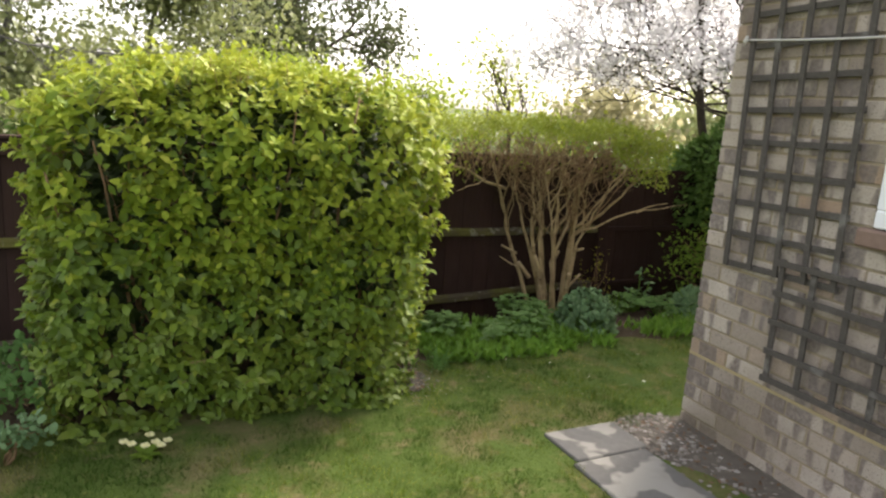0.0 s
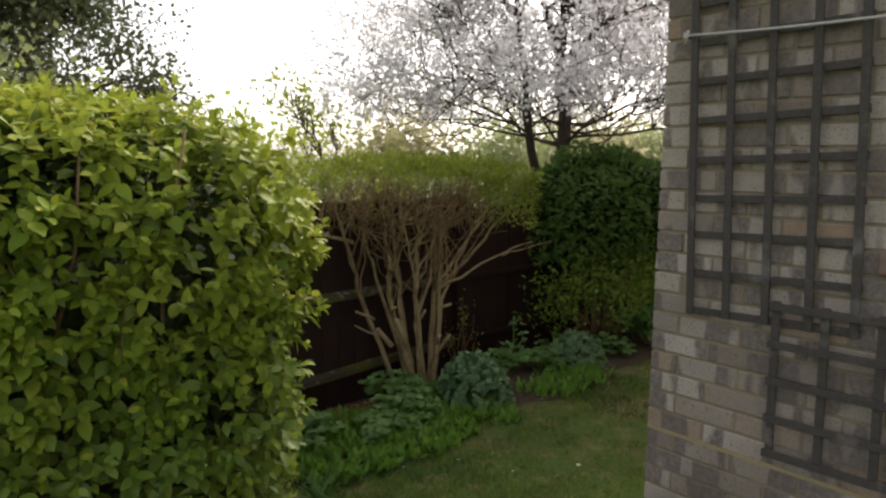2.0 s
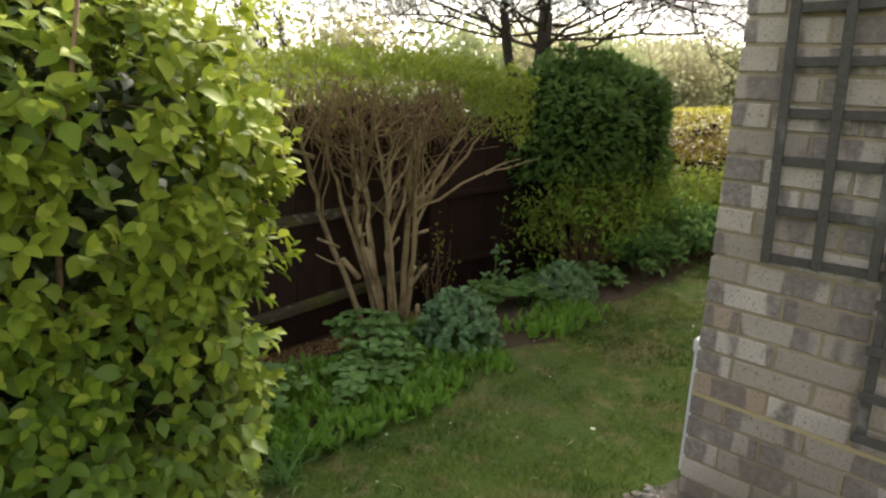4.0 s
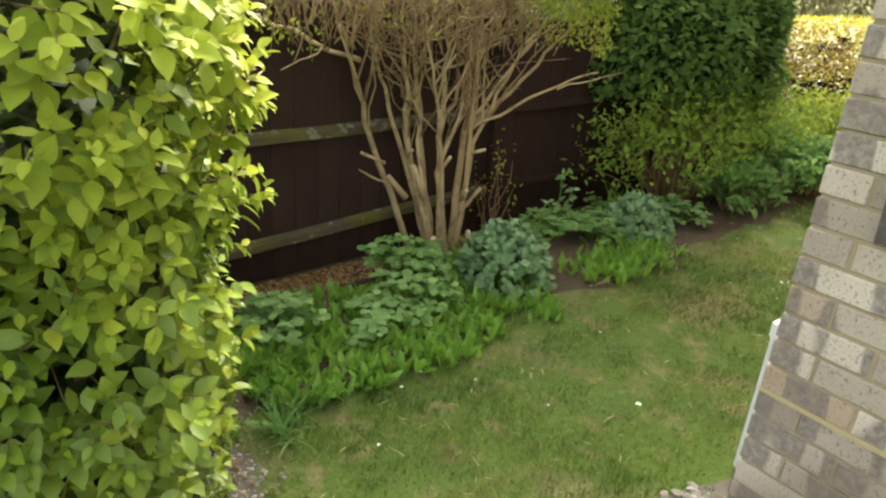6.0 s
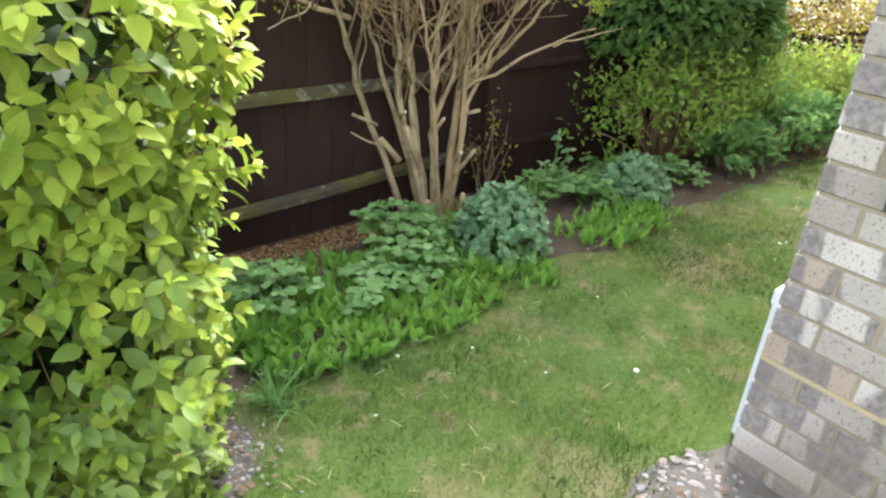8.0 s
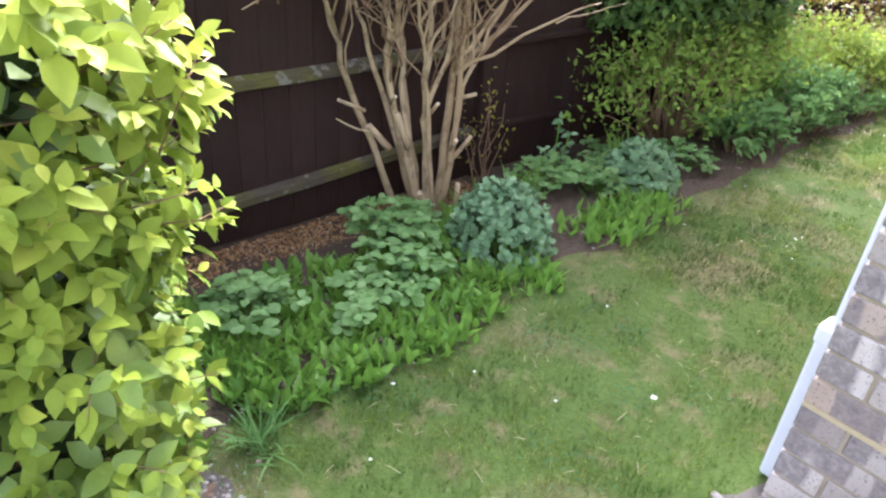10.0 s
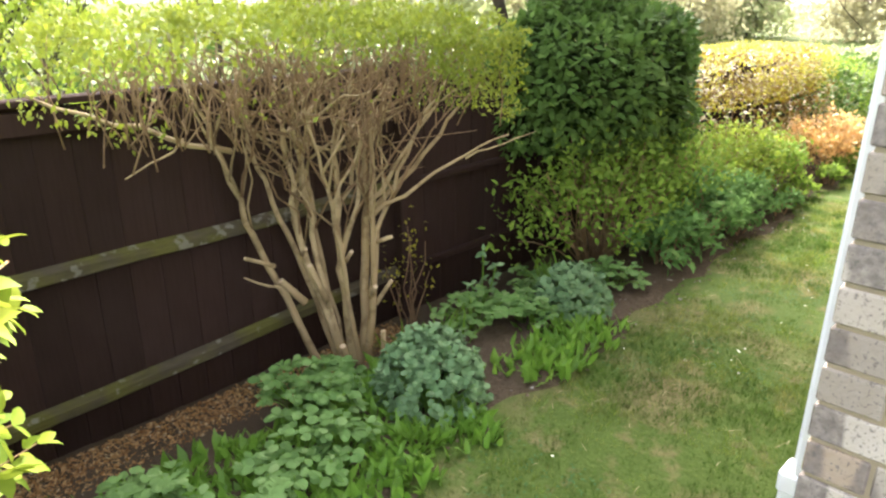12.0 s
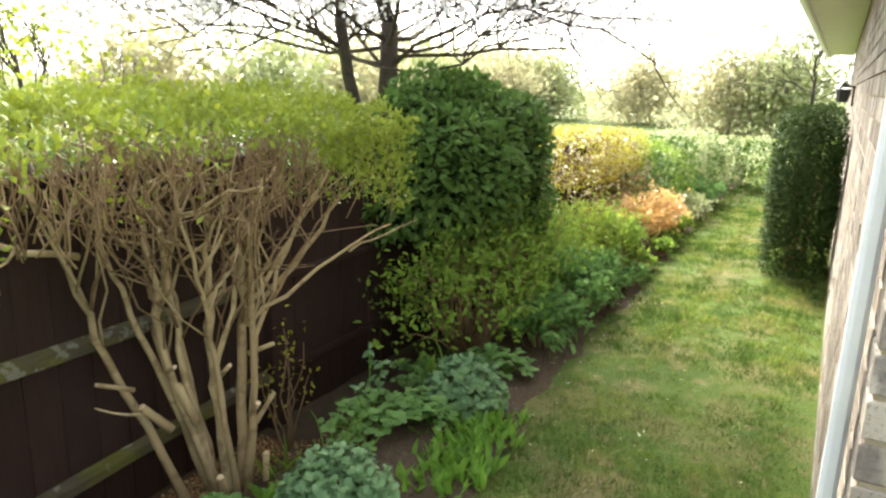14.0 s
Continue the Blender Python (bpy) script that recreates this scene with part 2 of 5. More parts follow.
# Greener, darker leaf for low and covered places, with shade in its tone.
GOLD_SHADED = leaf_material("shade_toned_leaf", (0.05, 0.115, 0.015), (0.128, 0.215, 0.022), (0.26, 0.315, 0.042), 0.2, 0.5)
TOPIARY = leaf_material("topiary_leaf", (0.11, 0.17, 0.02), (0.225, 0.305, 0.03), (0.42, 0.45, 0.055), 0.38)
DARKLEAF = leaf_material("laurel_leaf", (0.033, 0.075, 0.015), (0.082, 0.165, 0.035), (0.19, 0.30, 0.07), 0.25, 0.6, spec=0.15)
SEDUM = leaf_material("sedum_leaf", (0.07, 0.145, 0.062), (0.145, 0.26, 0.115), (0.27, 0.385, 0.195), 0.18, 0.75, spec=0.15)
COLUMBINE = leaf_material("columbine_leaf", (0.07, 0.165, 0.036), (0.145, 0.285, 0.068), (0.29, 0.42, 0.16), 0.34, 0.65, spec=0.25)
LILY = leaf_material("lily_leaf", (0.07, 0.165, 0.022), (0.14, 0.295, 0.033), (0.25, 0.42, 0.06), 0.38)
SHRUB = leaf_material("shrub_leaf", (0.06, 0.13, 0.02), (0.165, 0.285, 0.04), (0.32, 0.44, 0.07), 0.45, 0.7, spec=0.12)
PINE = leaf_material("pine_needle", (0.04, 0.05, 0.022), (0.075, 0.09, 0.04), (0.14, 0.155, 0.07), 0.2, 0.7, spec=0.15)
# Pale tan leaf for far trees: distance haze is put into the colour.
HAZE = leaf_material("haze_toned_leaf", (0.24, 0.22, 0.12), (0.36, 0.33, 0.18), (0.50, 0.47, 0.28), 0.6, 0.7)
FRESH = leaf_material("fresh_leaf", (0.11, 0.18, 0.02), (0.24, 0.34, 0.04), (0.40, 0.48, 0.07), 0.45, 0.6, spec=0.15)
PEONY = leaf_material("peony_leaf", (0.05, 0.125, 0.035), (0.105, 0.225, 0.06), (0.22, 0.36, 0.11), 0.38, 0.75, spec=0.1)
YELLOW = leaf_material("yellow_hedge_leaf", (0.19, 0.18, 0.018), (0.36, 0.33, 0.027), (0.50, 0.46, 0.05), 0.5)
RUSSET = leaf_material("russet_leaf", (0.12, 0.065, 0.02), (0.22, 0.14, 0.026), (0.36, 0.27, 0.04), 0.2)
AZALEA = leaf_material("orange_flower", (0.50, 0.20, 0.04), (0.66, 0.38, 0.11), (0.78, 0.58, 0.24), 0.4)
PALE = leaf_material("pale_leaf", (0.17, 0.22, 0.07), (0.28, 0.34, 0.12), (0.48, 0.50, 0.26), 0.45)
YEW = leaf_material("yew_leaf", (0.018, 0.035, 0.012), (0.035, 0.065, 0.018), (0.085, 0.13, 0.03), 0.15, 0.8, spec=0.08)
WILLOW = leaf_material("willow_leaf", (0.11, 0.14, 0.05), (0.19, 0.22, 0.085), (0.32, 0.34, 0.15), 0.35)
BLOSSOM = leaf_material("blossom", (0.60, 0.57, 0.58), (0.76, 0.73, 0.74), (0.86, 0.84, 0.85), 0.62, 0.7)
PETAL = leaf_material("petal", (0.74, 0.73, 0.66), (0.82, 0.81, 0.74), (0.86, 0.85, 0.80), 0.3, 0.7)
PRIMROSE = leaf_material("primrose_petal", (0.70, 0.66, 0.30), (0.78, 0.74, 0.40), (0.82, 0.80, 0.5), 0.3, 0.7)
STEM = bark_material("pale_stem", (0.27, 0.185, 0.092), (0.60, 0.47, 0.27))
TWIG = bark_material("brown_twig", (0.15, 0.092, 0.05), (0.34, 0.225, 0.125))
CUT = plain("cut_wood", (0.55, 0.40, 0.24), (0.68, 0.53, 0.35), 60.0)
LITTER = leaf_material("dead_leaf", (0.06, 0.035, 0.02), (0.13, 0.08, 0.045), (0.24, 0.16, 0.09), 0.1, 0.85)
CRUMB = plain("earth_crumb", (0.05, 0.034, 0.022), (0.17, 0.12, 0.075), 40.0, 0.95)
DUST = plain("dusty_ground", (0.075, 0.062, 0.048), (0.16, 0.14, 0.115), 30.0, 0.95)
STONY = plain("stony_soil", (0.055, 0.045, 0.035), (0.13, 0.11, 0.088), 45.0, 0.95)
# Bark lightened to grey, so far trunks carry haze in their colour.
FAR_BARK = bark_material("haze_grey_bark", (0.10, 0.095, 0.085), (0.19, 0.18, 0.165), 8.0)
# Near-black green copy of the leaf: shade inside the shrub as colour.
DEEP_SHADE = leaf_material("inner_shade_leaf", (0.014, 0.03, 0.007), (0.03, 0.058, 0.010), (0.065, 0.10, 0.02), 0.12, 0.6)
TRUNK = bark_material("dark_bark", (0.035, 0.027, 0.02), (0.085, 0.068, 0.052), 12.0)


# ---- making things ----
rng = np.random.default_rng(7)


def mesh_object(name, bm, mat, parent=None, label="", kind=""):
    me = bpy.data.meshes.new(name)
    bm.to_mesh(me)
    bm.free()
    me.materials.append(mat)
    return attach(new(name, me), parent, label, kind)


def attach(ob, parent=None, label="", kind=""):
    if parent is not None:
        ob.parent = parent
        ob.matrix_parent_inverse = Matrix.Translation(-parent.location)
    return tagged(ob, label, kind=kind)


def part(name, bm, mat, parent, label=""):
    return mesh_object(name, bm, mat, parent, label)


def thing(name, place, label, category, group="", kind=""):
    ob = new(name)
    ob.empty_display_size = 0.1
    ob.location = place
    return tagged(ob, label, category, group, kind)


def box(bm, lo, hi, bevel=0.0, turn=None):
    lo, hi = Vector(lo), Vector(hi)
    made = bmesh.ops.create_cube(bm, size=1.0)["verts"]
    m = Matrix.Translation((lo + hi) / 2) @ Matrix.Diagonal((*(hi - lo), 1))
    if turn is not None:
        m = turn @ m
    bmesh.ops.transform(bm, matrix=m, verts=made)
    if bevel:
        edges = list({e for v in made for e in v.link_edges})
        bmesh.ops.bevel(bm, geom=edges, offset=bevel, segments=1, affect="EDGES")


def one_box(lo, hi, bevel=0.0, turn=None):
    bm = bmesh.new()
    box(bm, lo, hi, bevel, turn)
    return bm


def tube(bm, points, radii, sides=6):
    """A tapered tube along points, closed at its ends."""
    pts = [Vector(p) for p in points]
    rings = []
    side = Vector((1, 0, 0))
    for i, p in enumerate(pts):
        d = (pts[min(i + 1, len(pts) - 1)] - pts[max(i - 1, 0)]).normalized()
        u = (side - d * side.dot(d))
        if u.length < 1e-3:
            u = d.orthogonal()
        u.normalize()
        side = u
        w = d.cross(u)
        rings.append([bm.verts.new(p + (u * math.cos(a) + w * math.sin(a)) * radii[i]) for a in [2 * math.pi * j / sides for j in range(sides)]])
    for a, b in zip(rings, rings[1:]):
        for j in range(sides):
            f = bm.faces.new((a[j], a[(j + 1) % sides], b[(j + 1) % sides], b[j]))
            f.smooth = True
    bm.faces.new(rings[0][::-1])
    bm.faces.new(rings[-1])


def bend(a, b, n=6, sag=None, wobble=0.0):
    a, b = Vector(a), Vector(b)
    sag = Vector(sag or (0, 0, 0))
    out = []
    for i in range(n + 1):
        s = i / n
        j = Vector(rng.normal(0, wobble, 3)) if 0 < i < n and wobble else Vector((0, 0, 0))
        out.append(a.lerp(b, s) + sag * (4 * s * (1 - s)) + j)
    return out


def raw_mesh(name, verts, faces, mat, smooth=False):
    me = bpy.data.meshes.new(name)
    me.from_pydata(verts, [], faces)
    me.materials.append(mat)
    if smooth:
        me.polygons.foreach_set("use_smooth", [True] * len(me.polygons))
    return me


LEAF8 = (np.array([(0, 0, 0), (-.40, .26, .05), (0, .28, 0), (.40, .26, .05), (-.44, .58, .03), (0, .62, -.03), (.44, .58, .03), (0, 1, -.12)]),
         [(0, 2, 1), (0, 3, 2), (1, 2, 5, 4), (2, 3, 6, 5), (4, 5, 7), (5, 6, 7)])
OVATE = (np.array([(0, 0, 0), (-.22, .10, .03), (.22, .10, .03), (-.44, .30, .07), (0, .30, .0), (.44, .30, .07), (-.46, .52, .05), (0, .55, -.02), (.46, .52, .05), (-.30, .76, .01), (0, .78, -.05), (.30, .76, .01), (0, 1, -.13)]),
         [(0, 4, 3, 1), (0, 2, 5, 4), (3, 4, 7, 6), (4, 5, 8, 7), (6, 7, 10, 9), (7, 8, 11, 10), (9, 10, 12), (10, 11, 12)])
LEAF4 = (np.array([(0, 0, 0), (-.5, .5, .1), (.5, .5, .1), (0, 1, -.08)]), [(0, 2, 1), (1, 2, 3)])
ROUND = (np.array([(0, 0, 0), (-.38, .22, .06), (.38, .22, .06), (-.5, .62, .10), (.5, .62, .10), (-.22, .98, .03), (.22, .98, .03)]),
         [(0, 2, 1), (1, 2, 4, 3), (3, 4, 6, 5)])
STRAP = (np.array([(-.3, 0, 0), (.3, 0, 0), (-.5, .4, .02), (.5, .4, .02), (-.38, .75, -.05), (.38, .75, -.05), (0, 1, -.2)]),
         [(0, 1, 3, 2), (2, 3, 5, 4), (4, 5, 6)])


def unit(v):
    return v / np.maximum(np.linalg.norm(v, axis=-1, keepdims=True), 1e-9)


def leaf_mesh(name, places, axes, ups, length, width, mat, shape=LEAF8):
    """Many leaves in one mesh. axes: the way from stalk to tip; ups: the way that the upper face looks."""
    tv, tf = shape
    n, k = len(places), len(tv)
    axes = unit(axes)
    side = unit(np.cross(axes, ups))
    nor = np.cross(side, axes)
    length = np.broadcast_to(np.asarray(length, float), n)[:, None, None]
    width = np.broadcast_to(np.asarray(width, float), n)[:, None, None]
    v = places[:, None] + side[:, None] * (tv[None, :, :1] * width) + axes[:, None] * (tv[None, :, 1:2] * length) + nor[:, None] * (tv[None, :, 2:] * length)
    loops = np.concatenate([np.asarray(f) for f in tf])
    sizes = np.array([len(f) for f in tf])
    me = bpy.data.meshes.new(name)
    me.vertices.add(n * k)
    me.vertices.foreach_set("co", v.reshape(-1).astype(np.float32))
    lp = (np.arange(n)[:, None] * k + loops[None]).reshape(-1)
    me.loops.add(len(lp))
    me.loops.foreach_set("vertex_index", lp.astype(np.int32))
    sz = np.tile(sizes, n)
    me.polygons.add(len(sz))
    me.polygons.foreach_set("loop_start", np.concatenate(([0], np.cumsum(sz)[:-1])).astype(np.int32))
    me.polygons.foreach_set("use_smooth", np.ones(len(sz), bool))
    me.update(calc_edges=True)
    me.materials.append(mat)
    return me


def foliage(name, parent, places, axes, ups, length, width, mat, shape=LEAF8, label="", kind="stuff"):
    return attach(new(name, leaf_mesh(name, places, axes, ups, length, width, mat, shape)), parent, label, kind)


def lumps(p, scale, seed):
    """Smooth uneven values, about -1 to 1, at the places p."""
    a = p * scale + seed
    return (np.sin(a[:, 0] * 1.7 + 1.3 * np.sin(a[:, 1] * 1.1)) + np.sin(a[:, 1] * 2.1 + 1.1 * np.sin(a[:, 2] * 1.3)) + np.sin(a[:, 2] * 1.9 + 1.2 * np.sin(a[:, 0] * 0.9))) / 3


def shell(n, centre, radii, power=2.0, lump=0.06, scale=4.0, seed=0.0, low=-1.0, depth=0.12):
    """Places and outward ways over a rounded block; power 2 is an ellipsoid, 4 and more a clipped block."""
    d = unit(rng.normal(size=(int(n * 1.6) + 20, 3)))
    r = (np.abs(d) ** power).sum(1) ** (-1 / power)
    q = d * r[:, None]
    w = (np.abs(q) ** (power - 1) * np.sign(q)) / np.asarray(radii)
    out = unit(w)
    keep = (q[:, 2] > low)
    q, out = q[keep], out[keep]
    p = q * np.asarray(radii)
    grow = 1 + lump * lumps(p, scale, seed) - depth * rng.random(len(p)) ** 2
    return (np.asarray(centre) + p * grow[:, None])[:n], out[:n]


def spray(out, droop=0.3, spread=0.8):
    """Leaf ways and faces for twigs that grow along out."""
    n = len(out)
    ax = unit(out + rng.normal(0, spread, (n, 3)) + np.array([0, 0, -droop]))
    up = unit(out * 0.6 + np.array([0, 0, 0.8]) + rng.normal(0, 0.35, (n, 3)))
    return ax, up


def smooth(a, b, v):
    v = min(1.0, max(0.0, (v - a) / (b - a)))
    return v * v * (3 - 2 * v)


FENCE_Y, FENCE_TOP = 2.3, 1.0


def land(x, y):
    """Height of the ground: level lawn, a bed that falls towards the fence."""
    return -0.06 - 0.26 * smooth(1.5, 2.2, y)


def edge(x):
    """The front edge of the flower bed, as y over x."""
    base = 0.97 + 0.065 * max(0.0, min(x, 2.2)) + 0.03 * max(0.0, min(x - 2.2, 5.0)) if x > -0.75 else 0.97 - 0.32 * smooth(0.85, 1.5, -x)
    return base + 0.03 * math.sin(5 * x) + 0.02 * math.sin(13 * x + 1)


# ---- ground ----
def make_ground():
    xs = sorted(set([-200, -60, -20, -8] + [round(-5 + 0.25 * i, 3) for i in range(73)] + [14, 18, 24, 32, 60, 200]))
    ys = sorted(set([-200, -60, -20, -8, -5] + [round(-3 + 0.2 * i, 3) for i in range(36)] + [6, 10, 20, 60, 200]))
    verts = [(x, y, land(x, y) + 0.006 * math.sin(3 * x + y) * math.sin(2 * y)) for y in ys for x in xs]
    w = len(xs)
    faces = [(j * w + i, j * w + i + 1, (j + 1) * w + i + 1, (j + 1) * w + i) for j in range(len(ys) - 1) for i in range(w - 1)]
    ob = new("ground", raw_mesh("ground", verts, faces, LAWN, True))
    tagged(ob, "garden ground of short mossy grass with dry patches", "ground", kind="structure")


def make_bed():
    verts, faces = [], []
    xs = [-3.6 + 0.06 * i for i in range(240)]
    rows = 16
    for x in xs:
        e = edge(x)
        for j in range(rows):
            s = j / (rows - 1)
            y = e + (FENCE_Y + 0.3 - e) * s
            lift = 0.014 * min(1.0, j * 0.7) + 0.012 * noise.noise((x * 6, y * 6, 0))
            verts.append((x, y, land(x, y) + (lift if j else -0.012)))
    for i in range(len(xs) - 1):
        for j in range(rows - 1):
            a = i * rows + j
            faces.append((a, a + rows, a + rows + 1, a + 1))
    ob = new("flower_bed", raw_mesh("flower_bed", verts, faces, SOIL, True))
    tagged(ob, "bare brown soil of the flower bed along the fence", "flower bed", kind="structure")


make_ground()
make_bed()


# ---- house ----
COURSE, LONG, SHORT, JOINT = 0.075, 0.215, 0.1025, 0.010
WIN_Y0, WIN_Y1, WIN_Z0, WIN_Z1 = -2.35, -0.775, 1.05, 2.10
WALL_TOP = 2.32


def make_walls():
    bm = bmesh.new()
    x0, x1 = 0.007, 0.30
    box(bm, (x0, WIN_Y1, -0.3), (x1, -0.007, WALL_TOP))
    box(bm, (x0, -7.0, -0.3), (x1, WIN_Y0, WALL_TOP))
    box(bm, (x0, WIN_Y0, -0.3), (x1, WIN_Y1, WIN_Z0 - 0.07))
    box(bm, (x0, WIN_Y0, WIN_Z1), (x1, WIN_Y1, WALL_TOP))
    front = mesh_object("wall_front", bm, MORTAR, None, "front wall of pale mottled grey-buff bricks", "structure")
    bm = bmesh.new()
    box(bm, (0.301, -0.30, -0.3), (16.0, -0.007, WALL_TOP))
    side = mesh_object("wall_side", bm, MORTAR, None, "side wall of pale mottled bricks beside the grass path", "structure")
    bm = bmesh.new()
    box(bm, (15.7, -7.0, -0.3), (16.0, -0.31, WALL_TOP))
    mesh_object("wall_back", bm, MORTAR, None, "plain rear wall of the house", "structure")
    bm = bmesh.new()
    box(bm, (0.31, -7.0, -0.3), (15.69, -6.7, WALL_TOP))
    mesh_object("wall_end", bm, MORTAR, None, "plain end wall of the house", "structure")
    bm = bmesh.new()
    box(bm, (0.31, -6.69, -0.25), (15.69, -0.31, -0.05))
    mesh_object("floor", bm, PLASTER, None, "plain indoor floor", "structure")
    bm = bmesh.new()
    box(bm, (0.31, -6.69, WALL_TOP - 0.08), (15.69, -0.31, WALL_TOP))
    mesh_object("ceiling", bm, PLASTER, None, "plain indoor ceiling", "structure")
    return front, side


WALL_FRONT, WALL_SIDE = make_walls()
COURSE_PASTE = plain("damp_course", (0.36, 0.28, 0.14), (0.44, 0.36, 0.21), 40.0, 0.95)
part("damp_course", one_box((-0.0015, -6.9, 0.2935), (0.02, -0.001, 0.306)), COURSE_PASTE, WALL_FRONT, "yellowish mortar line of the damp course")


def make_roof():
    bm = bmesh.new()
    box(bm, (-0.06, 0.005, 2.10), (16.1, 0.45, 2.115))
    soffit = mesh_object("soffit", bm, SOFFIT, None, "cream painted soffit under the eaves", "structure")
    bm = bmesh.new()
    box(bm, (-0.06, 0.451, 2.05), (16.1, 0.475, 2.25), 0.004)
    mesh_object("fascia", bm, SOFFIT, None, "cream painted fascia board of the eaves", "structure")
    bm = bmesh.new()
    sl = Matrix.Translation((0, 0.52, 2.27)) @ Matrix.Rotation(radians(-25), 4, "X")
    box(bm, (-0.1, -4.6, 0.0), (16.15, 0.0, 0.07), 0.0, sl)
    sl = Matrix.Translation((0, -7.6, 2.36)) @ Matrix.Rotation(radians(25), 4, "X")
    box(bm, (-0.1, 0.0, 0.0), (16.15, 4.6, 0.07), 0.0, sl)
    mesh_object("roof", bm, ROOFING, None, "brown tiled pitched roof", "structure")
    bm = bmesh.new()
    for x in (0.05, 15.75):
        v = [bm.verts.new(p) for p in ((x, 0.0, WALL_TOP), (x, -7.0, WALL_TOP), (x, -3.5, 3.98), (x + 0.2, 0.0, WALL_TOP), (x + 0.2, -7.0, WALL_TOP), (x + 0.2, -3.5, 3.98))]
        for f in ((0, 1, 2), (5, 4, 3), (0, 3, 4, 1), (1, 4, 5, 2), (2, 5, 3, 0)):
            bm.faces.new([v[i] for i in f])
    mesh_object("gable", bm, MORTAR, None, "plain gable ends of the house", "structure")


make_roof()


def make_window():
    win = thing("window_1", (0.06, -1.56, WIN_Z0), "white plastic casement window in the brick wall", "window", kind="structure")
    y0, y1, z0, z1, f = WIN_Y0 + 0.003, WIN_Y1 - 0.003, WIN_Z0 + 0.003, WIN_Z1 - 0.003, 0.065
    bm = bmesh.new()
    for lo, hi in (((-0.012, y0, z0), (0.055, y1, z0 + f)), ((-0.012, y0, z1 - f), (0.055, y1, z1)), ((-0.012, y0, z0 + f), (0.055, y0 + f, z1 - f)),
                   ((-0.012, y1 - f, z0 + f), (0.055, y1, z1 - f)), ((-0.012, -1.60, z0 + f), (0.055, -1.52, z1 - f))):
        box(bm, lo, hi, 0.006)
    part("window_frame", bm, PLASTIC, win)
    for a, b in ((y0 + f, -1.60), (-1.52, y1 - f)):
        bm = bmesh.new()
        s = 0.05
        for lo, hi in (((-0.028, a, z0 + f), (0.03, b, z0 + f + s)), ((-0.028, a, z1 - f - s), (0.03, b, z1 - f)), ((-0.028, a, z0 + f + s), (0.03, a + s, z1 - f - s)), ((-0.028, b - s, z0 + f + s), (0.03, b, z1 - f - s))):
            box(bm, lo, hi, 0.006)
        part("sash", bm, PLASTIC, win)
        pane = part("pane", one_box((0.005, a + s - 0.005, z0 + f + s - 0.005), (0.011, b - s + 0.005, z1 - f - s + 0.005)), GLASS, win, "clear glass pane")
        pane.visible_shadow = False
    bm = bmesh.new()
    box(bm, (-0.035, y0 - 0.06, WIN_Z0 - 0.068), (0.10, y1 + 0.045, WIN_Z0 - 0.002), 0.008)
    part("window_sill", bm, TILE, win, "brown clay tile sill")


make_window()


def make_trellis(name, y0, y1, z0, z1, ny, nz, x, lean, label, front_rows):
    base = thing(name, (x, (y0 + y1) / 2, z0), label, "trellis")
    turn = Matrix.Translation((0, y0, z0)) @ Matrix.Rotation(radians(lean), 4, "X") @ Matrix.Translation((0, -y0, -z0))
    d = 0.011
    for i in range(ny):
        y = y0 + (y1 - y0) * i / (ny - 1)
        xx = x + (d if front_rows else -d)
        j = rng.normal(0, 0.003)
        part("upright_lath", one_box((xx - d / 2 - 0.0005, y - 0.0125 + j, z0 - 0.015), (xx + d / 2 - 0.0005, y + 0.0125 + j, z1 + 0.015), 0.0015, turn), LATH, base)
    for i in range(nz):
        z = z0 + (z1 - z0) * i / (nz - 1)
        j = rng.normal(0, 0.003)
        lo, hi = min(y0, y1) - 0.015, max(y0, y1) + 0.015
        part("cross_lath", one_box((x - d / 2, lo, z - 0.0125 + j), (x + d / 2, hi, z + 0.0125 + j), 0.0015, turn), LATH, base)


make_trellis("wall_trellis", -0.165, -0.69, 0.785, 2.095, 5, 11, -0.022, -2.2, "grey weathered wooden trellis fixed upright on the bricks", False)
make_trellis("wall_trellis", -0.47, -2.27, 0.362, 0.85, 13, 5, -0.050, -1.0, "grey weathered wooden trellis fixed lengthwise on the bricks", True)


def make_line():
    base = thing("clothes_line", (-0.03, -0.10, 1.725), "thin white clothes line tied to a wall hook", "clothes line")
    bm = bmesh.new()
    tube(bm, [(0.01, -0.105, 1.725), (-0.035, -0.105, 1.725), (-0.05, -0.105, 1.735)], [0.005] * 3, 6)
    part("hook", bm, IRON, base)
    bm = bmesh.new()
    pts = bend((-0.045, -0.105, 1.728), (-0.06, -3.2, 1.93), 24, (-0.03, 0, -0.10))
    tube(bm, pts, [0.0045] * len(pts), 6)
    part("cord", bm, ROPE, base)
    bm = bmesh.new()
    tube(bm, [(-0.045, -0.115, 1.728), (-0.055, -0.10, 1.72), (-0.04, -0.095, 1.735), (-0.052, -0.112, 1.742), (-0.05, -0.10, 1.70)], [0.005, 0.007, 0.007, 0.006, 0.002], 6)
    part("knot", bm, ROPE, base)
    bm = bmesh.new()
    tube(bm, [(0.01, -3.2, 1.93), (-0.06, -3.2, 1.93)], [0.005] * 2, 6)
    part("hook", bm, IRON, base)


make_line()


